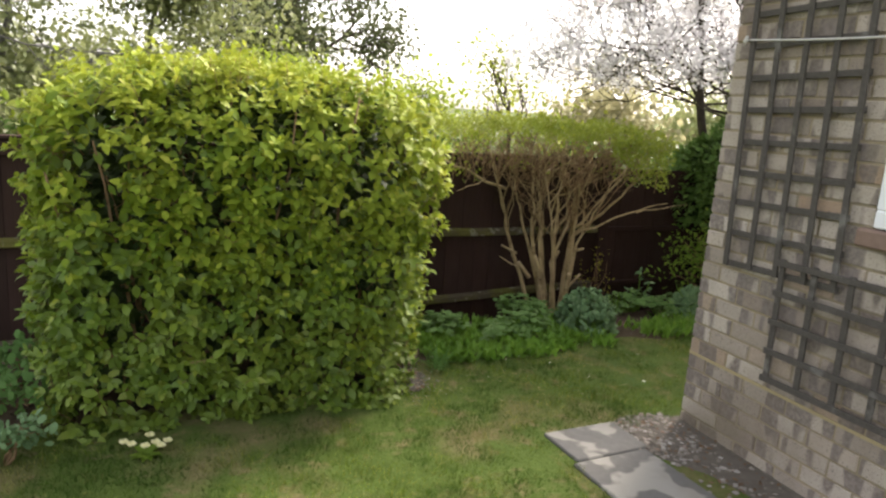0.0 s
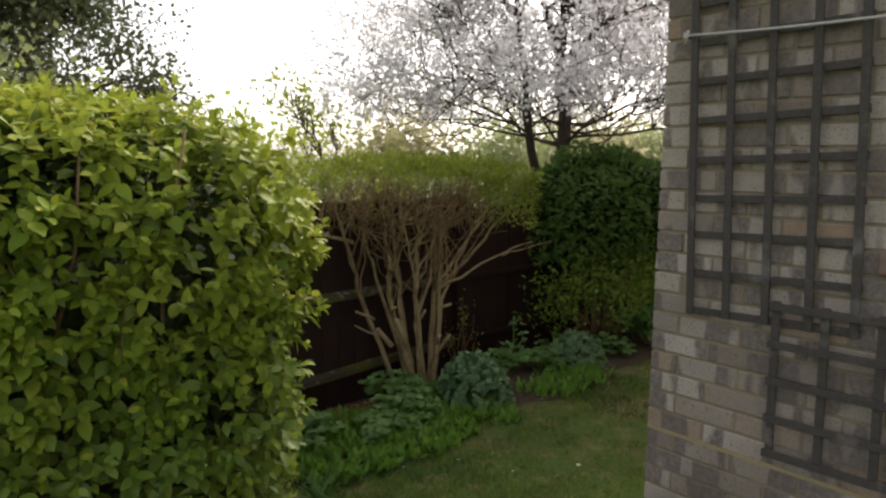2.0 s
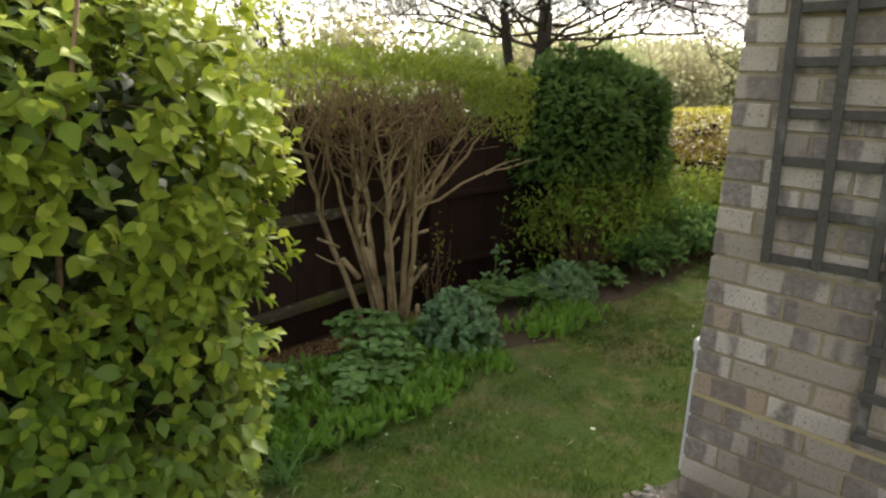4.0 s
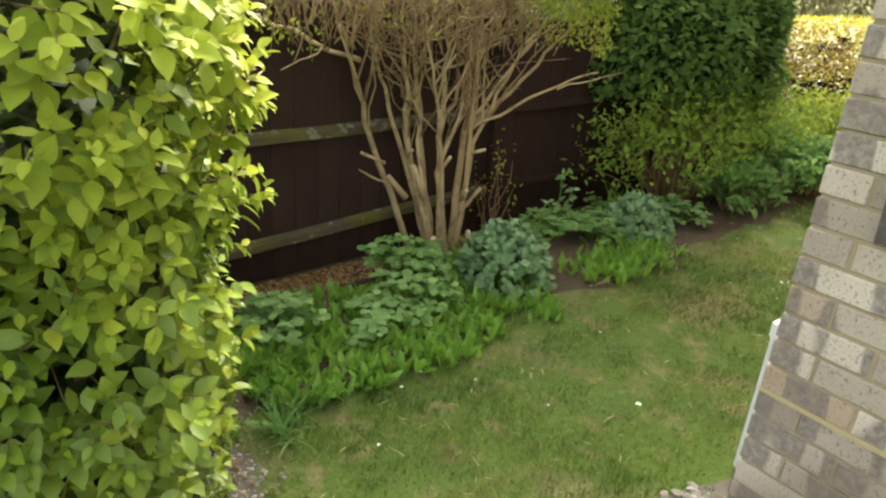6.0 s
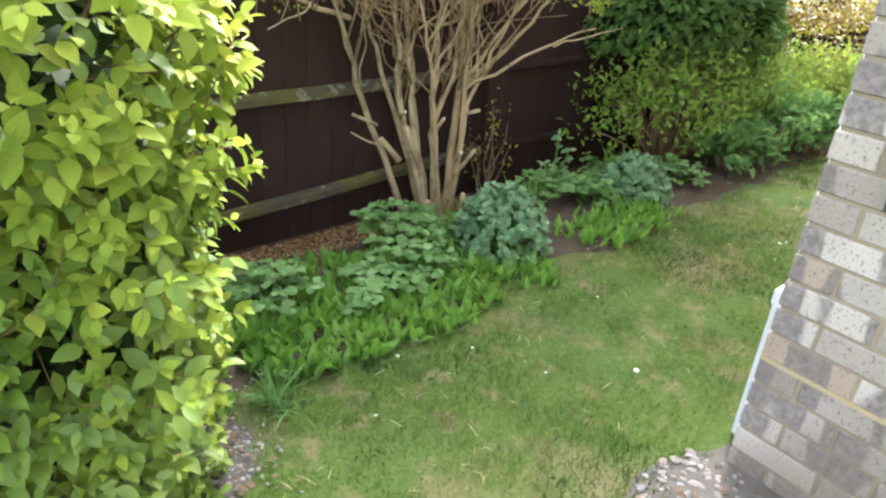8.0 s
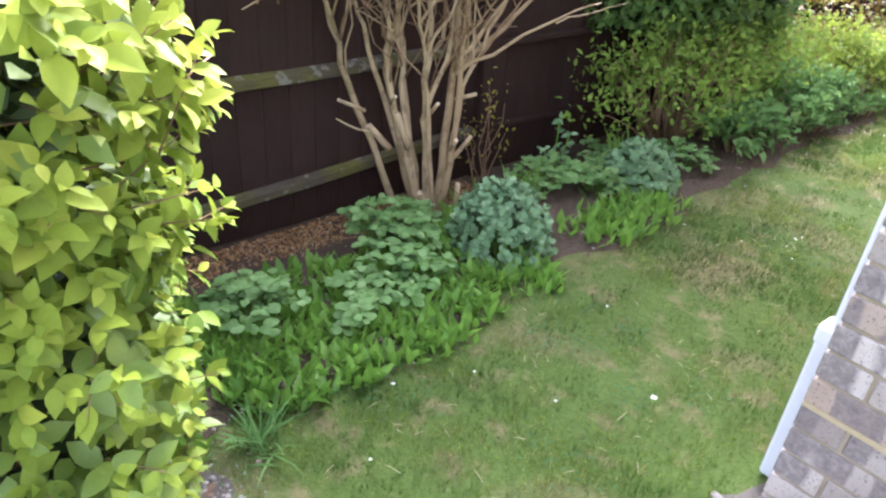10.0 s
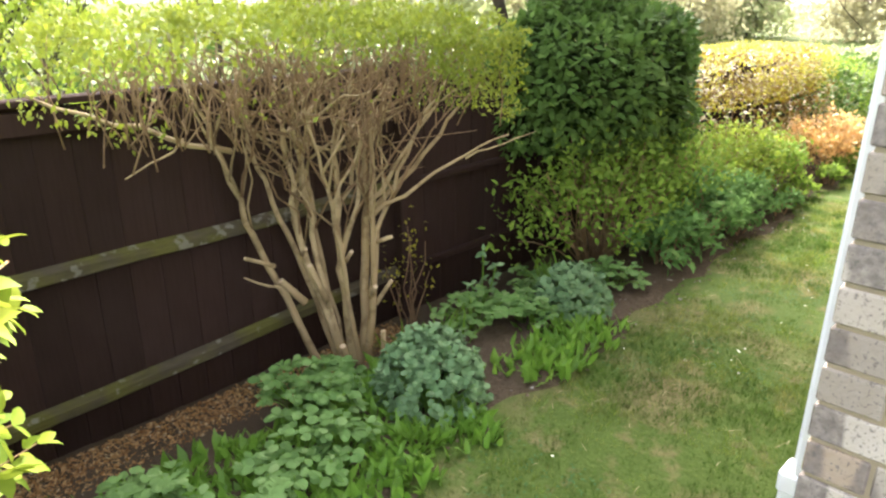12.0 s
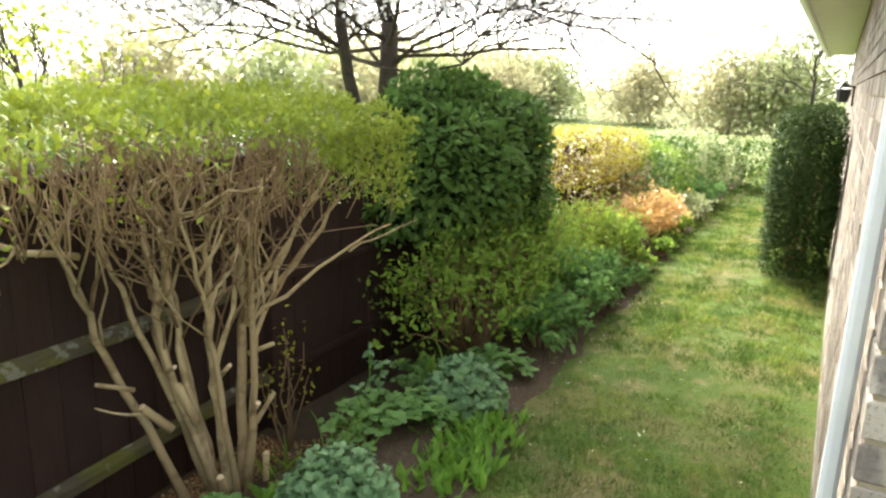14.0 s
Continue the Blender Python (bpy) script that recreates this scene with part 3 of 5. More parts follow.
def make_pipe():
    base = thing("downpipe", (0.14, 0.04, -0.05), "white square plastic rainwater downpipe at the house corner", "downpipe")
    x0, x1, y0, y1 = 0.112, 0.174, 0.006, 0.057
    part("lower_pipe", one_box((x0, y0, -0.055), (x1, y1, 0.40), 0.008), PLASTIC, base)
    part("upper_pipe", one_box((x0 + 0.003, y0 + 0.003, 0.401), (x1 - 0.006, y1 - 0.018, 1.99), 0.008), PLASTIC, base)
    part("collar", one_box((x0 - 0.004, y0 - 0.003, 0.385), (x1 + 0.004, y1 + 0.004, 0.435), 0.006), PLASTIC, base)
    part("elbow", one_box((x0, y0, 1.991), (x1, 0.44, 2.045), 0.01), PLASTIC, base)


make_pipe()


def make_gutter():
    bm = bmesh.new()
    n = 8
    rings = []
    for x in (-0.07, 16.1):
        ring = []
        for r in (0.055, 0.050):
            ring += [bm.verts.new((x, 0.534 + r * math.cos(math.pi + math.pi * i / n), 2.19 + r * math.sin(math.pi + math.pi * i / n))) for i in range(n + 1)][:: 1 if r == 0.055 else -1]
        rings.append(ring)
    k = len(rings[0])
    for i in range(k):
        bm.faces.new((rings[0][i], rings[0][(i + 1) % k], rings[1][(i + 1) % k], rings[1][i]))
    ob = mesh_object("gutter", bm, PLASTIC)
    tagged(ob, "white half-round plastic gutter along the eaves", "gutter")


make_gutter()


def make_lantern():
    base = thing("wall_lantern", (7.0, 0.02, 1.25), "small black lantern on the side wall", "lamp")
    part("bracket", one_box((6.97, 0.001, 1.22), (7.03, 0.02, 1.42), 0.003), IRON, base)
    part("arm", one_box((6.985, 0.0205, 1.40), (7.015, 0.12, 1.42), 0.003), IRON, base)
    bm = bmesh.new()
    bmesh.ops.create_cone(bm, cap_ends=True, segments=6, radius1=0.05, radius2=0.07, depth=0.13, matrix=Matrix.Translation((7.0, 0.10, 1.32)))
    part("housing", bm, IRON, base)
    bm = bmesh.new()
    bmesh.ops.create_cone(bm, cap_ends=True, segments=6, radius1=0.09, radius2=0.02, depth=0.05, matrix=Matrix.Translation((7.0, 0.10, 1.425)))
    part("cap", bm, IRON, base)


make_lantern()


# ---- fence ----
def make_fence_panels():
    base = thing("fence", (0, FENCE_Y, -0.38), "dark brown creosoted board fence with greenish rails", "fence")
    y = FENCE_Y
    step, w = 0.125, 0.1262
    mesh = {}

    def plank(x, z0, z1, depth):
        key = (round(z1 - z0, 3), depth)
        if key not in mesh:
            bm = one_box((0, 0, 0), (w, 0.014, z1 - z0), 0.0025)
            me = bpy.data.meshes.new("fence_board")
            bm.to_mesh(me)
            bm.free()
            me.materials.append(FENCE)
            mesh[key] = me
        ob = attach(new("fence_board", mesh[key]), base)
        ob.location = (x, y + depth, z0)
        ob.rotation_euler = (rng.normal(0, 0.003), 0, 0.03)

    for i in range(41):
        x = -4.04 + step * i
        if x < 1.02:
            plank(x, -0.42, FENCE_TOP + rng.choice([0, 0.004, -0.005]), 0.012)
    for i in range(17):
        plank(1.16 + step * i, -0.42, 0.94, 0.012)
    for i in range(34):
        plank(3.34 + step * i, -0.42, 0.74, 0.012)
    for z, rise in ((0.425, 0.012), (-0.085, 0.055)):
        for a, b in ((-4.05, -2.0), (-1.999, 1.06)):
            bm = bmesh.new()
            ring = ((0.012, -0.026), (-0.026, -0.027), (-0.031, -0.022), (-0.029, 0.012), (0.012, 0.028))
            n = 14
            rows = []
            for i in range(n + 1):
                x = a + (b - a) * i / n
                w = 0.0025 * math.sin(5 * x + 9 * z) + 0.0015 * math.sin(17 * x)
                rows.append([bm.verts.new((x, y + u, z + rise * x + v + w)) for u, v in ring])
            for p, q in zip(rows, rows[1:]):
                for i in range(5):
                    bm.faces.new((p[i], p[(i + 1) % 5], q[(i + 1) % 5], q[i]))
            bm.faces.new(rows[0][::-1])
            bm.faces.new(rows[-1])
            part("fence_rail", bm, RAIL, base, "weathered rail with green algae")
    for z in (-0.02, 0.45):
        bm = one_box((1.17, y - 0.022, z - 0.03), (3.2, y + 0.010, z + 0.008), 0.006)
        part("fence_rail", bm, FENCE, base)
    part("fence_cap", one_box((-4.05, y - 0.035, FENCE_TOP + 0.005), (1.05, y + 0.05, FENCE_TOP + 0.028), 0.004), FENCE, base)
    part("fence_cap", one_box((-4.05, y - 0.02, FENCE_TOP - 0.09), (1.05, y + 0.011, FENCE_TOP - 0.01), 0.004), FENCE, base)
    for x in (-4.15, -2.0, 1.07, 3.24, 5.4):
        part("fence_post", one_box((x, y + 0.03 if x in (-2.0, 5.4) else y - 0.04, -0.5), (x + 0.09, y + 0.13 if x in (-2.0, 5.4) else y + 0.05, FENCE_TOP + 0.05 if x < 5 else 0.78), 0.006), FENCE, base)


make_fence_panels()


# ---- golden shrub ----
def make_golden_shrub():
    c, rad = (-1.935, 1.35, 0.62), (0.89, 0.85, 0.85)
    base = thing("golden_privet", (-1.93, 1.25, -0.06), "large clipped golden-leaved shrub at the lawn's edge", "shrub")
    for i in range(26):
        x, y = rng.uniform(-2.5, -1.35), rng.uniform(0.8, 1.7)
        top = (c[0] + (x - c[0]) * 1.5, c[1] + (y - c[1]) * 1.5, rng.uniform(0.9, 1.4))
        pts = bend((x, y, -0.1), top, 6, wobble=0.02)
        bm = bmesh.new()
        tube(bm, pts, np.linspace(0.012, 0.004, len(pts)), 5)
        part("stem", bm, TWIG, base)
    # sprigs with opposite pairs of leaves, in uneven tiers
    p, out = shell(6200, c, rad, 7.0, 0.05, 5.0, 2.0, -0.97, 0.10)
    keep = (p[:, 1] < 1.8) | (p[:, 2] > 1.15)
    p, out = p[keep], out[keep]
    taper = np.clip((0.75 - p[:, 2]) / 0.8, 0, 1) * np.clip((p[:, 0] - c[0]) / rad[0], 0, 1)
    p[:, 0] -= 0.10 * taper
    tier = lumps(p * np.array([1.0, 1.0, 1.8]), 11.0, 5.0)
    keep = tier + 0.22 * rng.normal(size=len(p)) > -0.40
    p, out, tier = p[keep], out[keep], tier[keep]
    wild = ((out[:, 2] > 0.5) & (rng.random(len(p)) < 0.35)) | (rng.random(len(p)) < 0.04)
    p = p + out * (0.055 * tier - 0.02 + wild * rng.random(len(p)) * 0.07)[:, None]
    n = len(p)
    d = unit(out * 0.75 + np.array([0, 0, 0.30]) + rng.normal(0, 0.36, (n, 3)))
    long_ = rng.uniform(0.075, 0.135, n)
    root = p - d * (long_ * 0.75)[:, None]
    s1 = unit(np.cross(d, rng.normal(size=(n, 3))))
    s2 = np.cross(d, s1)
    P, A, U, S, Y = [], [], [], [], []
    for j, (where, grow) in enumerate(((0.22, 1.0), (0.52, 1.0), (0.80, 0.82), (1.0, 0.55))):
        side = s1 if j % 2 == 0 else s2
        for sign in (1, -1):
            ax = unit(side * sign * (0.95 - 0.1 * j) + d * (0.30 + 0.18 * j) + np.array([0, 0, -0.30]) + rng.normal(0, 0.20, (n, 3)))
            P.append(root + d * (long_ * where)[:, None])
            A.append(ax)
            U.append(unit(d * 0.45 + out * 0.35 + np.array([0, 0, 0.65]) + rng.normal(0, 0.22, (n, 3))))
            S.append(grow * rng.uniform(0.046, 0.068, n))
            Y.append(np.full(n, j))
    P, A, U, S, Y = np.concatenate(P), np.concatenate(A), np.concatenate(U), np.concatenate(S), np.concatenate(Y)
    keep = rng.random(len(P)) < 0.88
    P, A, U, S, Y = P[keep], A[keep], U[keep], S[keep], Y[keep]
    P[:, 2] = np.maximum(P[:, 2], -0.045)
    near = np.where((P[:, 0] > -1.55) & (P[:, 1] < 0.95) & (P[:, 2] > 0.1) & (P[:, 2] < 1.35) & (Y < 3))[0]
    single = near[rng.permutation(len(near))[:300]]
    rest = np.ones(len(P), bool)
    rest[single] = False
    # Greener low, yellower high: partly growth, partly sun and shade put in colour.
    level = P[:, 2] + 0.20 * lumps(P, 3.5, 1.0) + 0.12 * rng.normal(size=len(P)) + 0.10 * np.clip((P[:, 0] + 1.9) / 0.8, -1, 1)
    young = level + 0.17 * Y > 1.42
    dimmed = ~young & (level + 0.10 * Y < 0.72)
    for name, pick, mat, label in (("top_foliage", young, YOUNG, "bright yellow young tips and leaves, toned brighter on top for sun"), ("outer_foliage", ~young & ~dimmed, GOLD, "yellow-green pointed leaves"), ("lower_foliage", dimmed, GOLD_SHADED, "greener leaves of the lower sides, darkened for shade")):
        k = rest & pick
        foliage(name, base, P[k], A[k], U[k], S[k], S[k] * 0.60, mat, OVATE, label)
    shared = raw_mesh("leaf", [tuple(v) for v in OVATE[0] * np.array([0.034, 0.057, 0.057])], OVATE[1], GOLD, True)
    for i in single:
        ob = attach(new("leaf", shared), base)
        z = Vector(np.cross(np.cross(A[i], U[i]), A[i])).normalized()
        y = Vector(A[i]).normalized()
        m = Matrix((y.cross(z), y, z)).transposed().to_4x4()
        ob.matrix_basis = Matrix.Translation(P[i]) @ m @ Matrix.Scale(S[i] / 0.057, 4)
    # thin twigs that carry the sprigs
    bm = bmesh.new()
    for i in rng.permutation(n)[:1500]:
        tube(bm, [root[i] - d[i] * 0.05, root[i] + d[i] * long_[i]], [0.0022, 0.001], 3)
    tagged(part("twig_mass", bm, TWIG, base, "thin brown twigs"), kind="stuff")
    # Second layer in the darker leaf, its tone standing in for shade.
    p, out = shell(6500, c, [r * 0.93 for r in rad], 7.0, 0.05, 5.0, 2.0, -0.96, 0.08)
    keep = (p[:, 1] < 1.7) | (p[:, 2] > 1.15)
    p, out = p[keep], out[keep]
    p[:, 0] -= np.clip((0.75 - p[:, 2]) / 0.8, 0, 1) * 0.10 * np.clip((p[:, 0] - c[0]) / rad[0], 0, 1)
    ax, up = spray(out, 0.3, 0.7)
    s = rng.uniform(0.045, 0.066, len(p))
    foliage("middle_foliage", base, p, ax, up, s, s * 0.6, GOLD_SHADED, LEAF8, "green leaves under the outer sprigs, darkened for shade")
    # Inner shell coloured dark so the gaps between sprigs look shaded.
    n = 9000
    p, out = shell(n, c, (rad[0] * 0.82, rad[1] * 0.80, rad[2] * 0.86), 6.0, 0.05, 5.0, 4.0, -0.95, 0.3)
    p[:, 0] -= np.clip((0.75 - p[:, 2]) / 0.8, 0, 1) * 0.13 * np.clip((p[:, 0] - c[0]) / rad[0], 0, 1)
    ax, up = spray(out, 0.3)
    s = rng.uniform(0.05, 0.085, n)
    foliage("inner_foliage", base, p, ax, up, s, s * 0.6, DEEP_SHADE, LEAF4, "inner leaves with shade put into their dark green")


make_golden_shrub()


# ---- multi-stemmed topiary ----
def make_topiary():
    base = thing("topiary_shrub", (0.50, 1.95, -0.3), "flat-topped clipped shrub with many bare pale stems", "shrub")
    tips = []
    foot = Vector((0.50, 1.95, -0.30))
    plan = [  # knee, tip, thickness
        ((0.17, 2.18, 0.42), (-0.05, 2.15, 1.05), 0.017), ((0.33, 2.12, 0.33), (0.09, 2.10, 0.97), 0.016), ((0.31, 2.05, 0.40), (0.25, 2.05, 1.05), 0.017),
        ((0.37, 2.05, 0.40), (0.28, 2.00, 1.02), 0.014), ((0.46, 1.98, 0.35), (0.44, 1.95, 1.00), 0.019), ((0.58, 1.95, 0.45), (0.55, 1.90, 0.98), 0.021),
        ((0.53, 1.86, 0.15), (0.56, 1.85, 0.95), 0.018), ((0.44, 1.97, 0.25), (0.68, 1.90, 1.00), 0.016), ((0.42, 2.10, 0.40), (0.36, 2.12, 1.02), 0.015),
        ((0.50, 2.05, 0.45), (0.78, 2.00, 1.00), 0.014), ((0.40, 1.90, 0.40), (0.20, 1.80, 1.02), 0.012),
        ((0.62, 1.92, 0.40), (0.95, 1.85, 1.00), 0.013), ((0.35, 2.15, 0.45), (0.48, 2.10, 1.03), 0.013)]
    for k, (knee, tip, r) in enumerate(plan):
        a = foot + Vector(((knee[0] - 0.45) * 0.30 + rng.normal(0, 0.012), (knee[1] - 1.98) * 0.4, 0.0))
        pts = bend(a, knee, 5, wobble=0.005)[:-1] + bend(knee, tip, 8, wobble=0.009)
        bm = bmesh.new()
        rr = np.linspace(r * 1.12, r * 0.38, len(pts))
        tube(bm, pts, rr, 7)
        part("stem", bm, STEM, base)
        tips.append((pts, r))
    # short sawn-off stubs with pale ends
    for a, b, r in (((0.30, 2.03, 0.12), (0.21, 2.06, 0.235), 0.016), ((0.38, 1.99, 0.12), (0.31, 1.99, 0.295), 0.015), ((0.585, 1.86, -0.30), (0.56, 1.83, -0.04), 0.013),
                    ((0.555, 1.87, 0.08), (0.625, 1.84, 0.18), 0.010), ((0.20, 2.08, 0.30), (0.08, 2.10, 0.36), 0.008), ((0.42, 1.90, -0.2), (0.36, 1.86, -0.05), 0.016),
                    ((0.53, 1.87, 0.12), (0.50, 1.80, 0.20), 0.011), ((0.46, 1.95, 0.28), (0.43, 1.86, 0.36), 0.009), ((0.31, 2.04, 0.33), (0.27, 1.95, 0.39), 0.008), ((0.58, 1.92, 0.34), (0.63, 1.84, 0.38), 0.009)):
        a, b = Vector(a), Vector(b)
        bm = bmesh.new()
        tube(bm, [a, a.lerp(b, 0.5), b], [r * 1.15, r, r * 0.95], 8)
        stub = part("stub", bm, STEM, base)
        bm = bmesh.new()
        d = (b - a).normalized()
        tube(bm, [b + d * 0.0005, b + d * 0.003], [r * 0.86, r * 0.8], 8)
        part("cut_end", bm, CUT, stub, "pale sawn end")
    # side branches
    bm = bmesh.new()
    fine = bmesh.new()

    def branch(target, a, b, r, n=6, wob=0.012, sag=None):
        pts = bend(a, b, n, sag, wob)
        if target is bm:
            one = bmesh.new()
            tube(one, pts, np.linspace(r, r * 0.4, len(pts)), 5)
            part("branch", one, STEM, base)
            return pts
        tube(target, pts, np.linspace(r, r * 0.4, len(pts)), 5)
        return pts

    branch(bm, (0.10, 2.16, 0.78), (-0.58, 2.12, 1.06), 0.013, 8, 0.008, (0, 0, -0.02))
    branch(bm, (-0.10, 2.13, 0.86), (-0.36, 2.02, 0.78), 0.006)
    branch(bm, (0.58, 1.95, 0.44), (1.10, 1.76, 1.00), 0.014, 8, 0.012, (0, 0, -0.02))
    branch(bm, (0.60, 1.95, 0.52), (0.90, 1.78, 1.02), 0.012, 8, 0.01, (0, 0, -0.02))
    branch(bm, (0.56, 1.90, 0.46), (1.30, 1.76, 0.74), 0.010, 9, 0.006, (0, 0, 0.03))
    branch(bm, (1.05, 1.80, 0.66), (1.46, 1.72, 0.74), 0.005, 6, 0.006)
    branch(bm, (0.28, 2.06, 0.17), (0.08, 2.12, 0.27), 0.008, 4, 0.006)
    for i in range(84):
        pts, r = tips[rng.integers(len(tips))]
        j = int(rng.integers(4, len(pts)))
        a = pts[j]
        b = Vector((np.clip(a.x + rng.normal(0, 0.22), -0.55, 1.08), np.clip(a.y + rng.normal(-0.12, 0.16), 1.55, 2.25), rng.uniform(max(a.z + 0.08, 0.85), 1.22)))
        mid = branch(bm if i < 50 else fine, a, b, rng.uniform(0.004, 0.008), 5, 0.014)
        for _ in range(3):
            c = mid[int(rng.integers(2, 6))]
            e = c + Vector((rng.normal(0, 0.10), rng.normal(-0.02, 0.10), rng.uniform(0.0, 0.16)))
            branch(fine, c, (e.x, e.y, min(e.z, 1.25)), 0.0028, 3, 0.006)
    for i in range(340):
        x, y = rng.uniform(-0.50, 1.08), rng.uniform(1.54, 2.3)
        z = rng.uniform(0.82, 1.08) + 0.04 * abs(x - 0.4)
        branch(fine, (x, y, z), (x + rng.normal(0, 0.07), y + rng.normal(0, 0.06), rng.uniform(1.08, 1.25)), 0.0032, 3, 0.010)
    bm.free()
    tagged(part("twig_mass", fine, TWIG, base, "dense brown twigs under the clipped top"), kind="stuff")
    # small leaves: a thin layer on top and on the sides, few inside
    n = 15000
    x, y = rng.uniform(-0.60, 1.10, n), rng.uniform(1.50, 2.32, n)
    round_off = 1 - np.clip(np.maximum((np.abs(x - 0.28) - 0.64) / 0.24, (np.abs(y - 1.91) - 0.26) / 0.16), 0, 1) ** 2 * 0.28
    z = 1.02 + 0.255 * round_off - rng.exponential(0.020, n) + 0.025 * np.sin(9 * x) * np.sin(7 * y) + 0.03 * np.sin(31 * x + 3 * np.sin(17 * y)) * rng.random(n)
    p = np.stack([x, y, z], 1)
    thick = lumps(p * np.array([1, 1, 0.3]), 9.0, 2.0) + 0.5 * rng.normal(size=n) + np.where(x < -0.25, -0.55, 0.15)
    p = p[thick > -0.25]
    p[:, 2] += 0.05 * np.clip(lumps(p * np.array([1, 1, 0]), 14.0, 8.0), -1, 1)
    m = 2300
    side = rng.random(m) < 0.5
    sx = np.where(side, 1.00 + 0.11 * rng.random(m), rng.uniform(0.60, 1.10, m))
    sy = np.where(side, rng.uniform(1.5, 2.2, m), 1.52 + 0.10 * rng.random(m))
    sz = 1.20 - 0.42 * rng.random(m) ** 1.3 * np.clip((sx - 0.4) / 0.8, 0.2, 1)
    q = np.stack([sx, sy, sz], 1)
    h = 700
    r = np.stack([rng.uniform(-0.6, 1.08, h), rng.uniform(1.55, 2.25, h), 1.2 - 0.26 * rng.random(h) ** 1.4], 1)
    r = r[lumps(r, 15.0, 6.0) > 0.0]
    l = 130
    s = np.stack([rng.uniform(-0.75, -0.15, l), rng.uniform(2.0, 2.2, l), 0.0 * np.arange(l)], 1)
    s[:, 2] = 0.80 - 0.38 * s[:, 0] + rng.normal(0, 0.03, l)
    p = np.concatenate([p, q, r, s])
    ax = unit(rng.normal(0, 0.6, (len(p), 3)) + np.array([0, -0.1, 0.7]))
    up = unit(rng.normal(0, 0.6, (len(p), 3)) + np.array([0, -0.4, 0.6]))
    size = rng.uniform(0.016, 0.034, len(p))
    foliage("clipped_foliage", base, p, ax, up, size, size * 0.5, TOPIARY, LEAF4, "small fresh yellow-green leaves")


make_topiary()


# ---- rounded and clipped shrubs ----
def make_block(name, label, category, centre, radii, power, n, length, mat, mat_in, lump=0.06, scale=4.0, seed=1.0, wide=0.55, shape=LEAF4, stems=10, low=-0.95, group=""):
    foot = land(centre[0], centre[1])
    base = thing(name, (centre[0], centre[1], foot), label, category, group)
    bm = bmesh.new()
    for i in range(stems):
        x, y = centre[0] + rng.uniform(-0.35, 0.35) * radii[0], centre[1] + rng.uniform(-0.35, 0.35) * radii[1]
        t = (centre[0] + (x - centre[0]) * 2.2, centre[1] + (y - centre[1]) * 2.2, centre[2] + radii[2] * rng.uniform(0.1, 0.75))
        pts = bend((x, y, foot - 0.03), t, 6, wobble=0.02 * min(radii))
        tube(bm, pts, np.linspace(0.016, 0.005, len(pts)) * max(0.5, min(1.5, radii[2] * 1.5)), 5)
    tagged(part("stem_mass", bm, TWIG, base, "brown woody stems"), kind="stuff")
    p, out = shell(n, centre, radii, power, lump, scale, seed, low, 0.16)
    ax, up = spray(out, 0.1, 0.8)
    s = rng.uniform(0.65, 1.15, len(p)) * length
    foliage("foliage", base, p, ax, up, s, s * wide, mat, shape)
    # Inner layer in mat_in: on most shrubs a darker leaf standing for shade.
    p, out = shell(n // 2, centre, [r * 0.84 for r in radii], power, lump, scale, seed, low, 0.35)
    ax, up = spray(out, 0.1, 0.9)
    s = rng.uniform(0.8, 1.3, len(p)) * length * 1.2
    foliage("inner_foliage", base, p, ax, up, s, s * 0.65, mat_in, LEAF4, "inner leaves, darker-toned for shade on most shrubs")
    return base


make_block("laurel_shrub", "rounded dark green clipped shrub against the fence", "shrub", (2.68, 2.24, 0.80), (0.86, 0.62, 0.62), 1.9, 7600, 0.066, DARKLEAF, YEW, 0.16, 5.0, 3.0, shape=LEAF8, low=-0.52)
make_block("yellow_hedge", "clipped bright yellow hedge with russet lower sides", "hedge", (5.1, 2.25, 0.73), (1.42, 0.49, 0.21), 5.0, 8500, 0.028, YELLOW, RUSSET, 0.08, 5.0, 5.0, stems=16)
make_block("russet_hedge", "russet twiggy lower hedge below the yellow hedge", "hedge", (5.1, 2.2, 0.26), (1.36, 0.47, 0.40), 5.0, 5000, 0.04, RUSSET, RUSSET, 0.12, 5.0, 6.0, stems=16)
for i, (x, tone) in enumerate(((6.9, SHRUB), (7.9, PALE), (9.0, PALE))):
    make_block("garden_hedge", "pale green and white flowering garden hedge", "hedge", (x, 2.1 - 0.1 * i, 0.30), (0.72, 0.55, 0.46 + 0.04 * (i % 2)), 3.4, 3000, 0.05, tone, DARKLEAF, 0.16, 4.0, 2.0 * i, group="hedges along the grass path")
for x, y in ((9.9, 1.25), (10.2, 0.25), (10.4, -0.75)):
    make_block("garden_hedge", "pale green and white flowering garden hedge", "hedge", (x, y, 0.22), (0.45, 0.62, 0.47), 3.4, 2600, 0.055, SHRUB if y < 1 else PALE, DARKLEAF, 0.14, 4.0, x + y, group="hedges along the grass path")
make_block("yew_column", "dark clipped upright yew beside the house wall", "hedge", (5.02, 0.27, 0.575), (0.52, 0.245, 0.67), 6.0, 11000, 0.035, YEW, YEW, 0.04, 7.0, 1.0, 0.4)


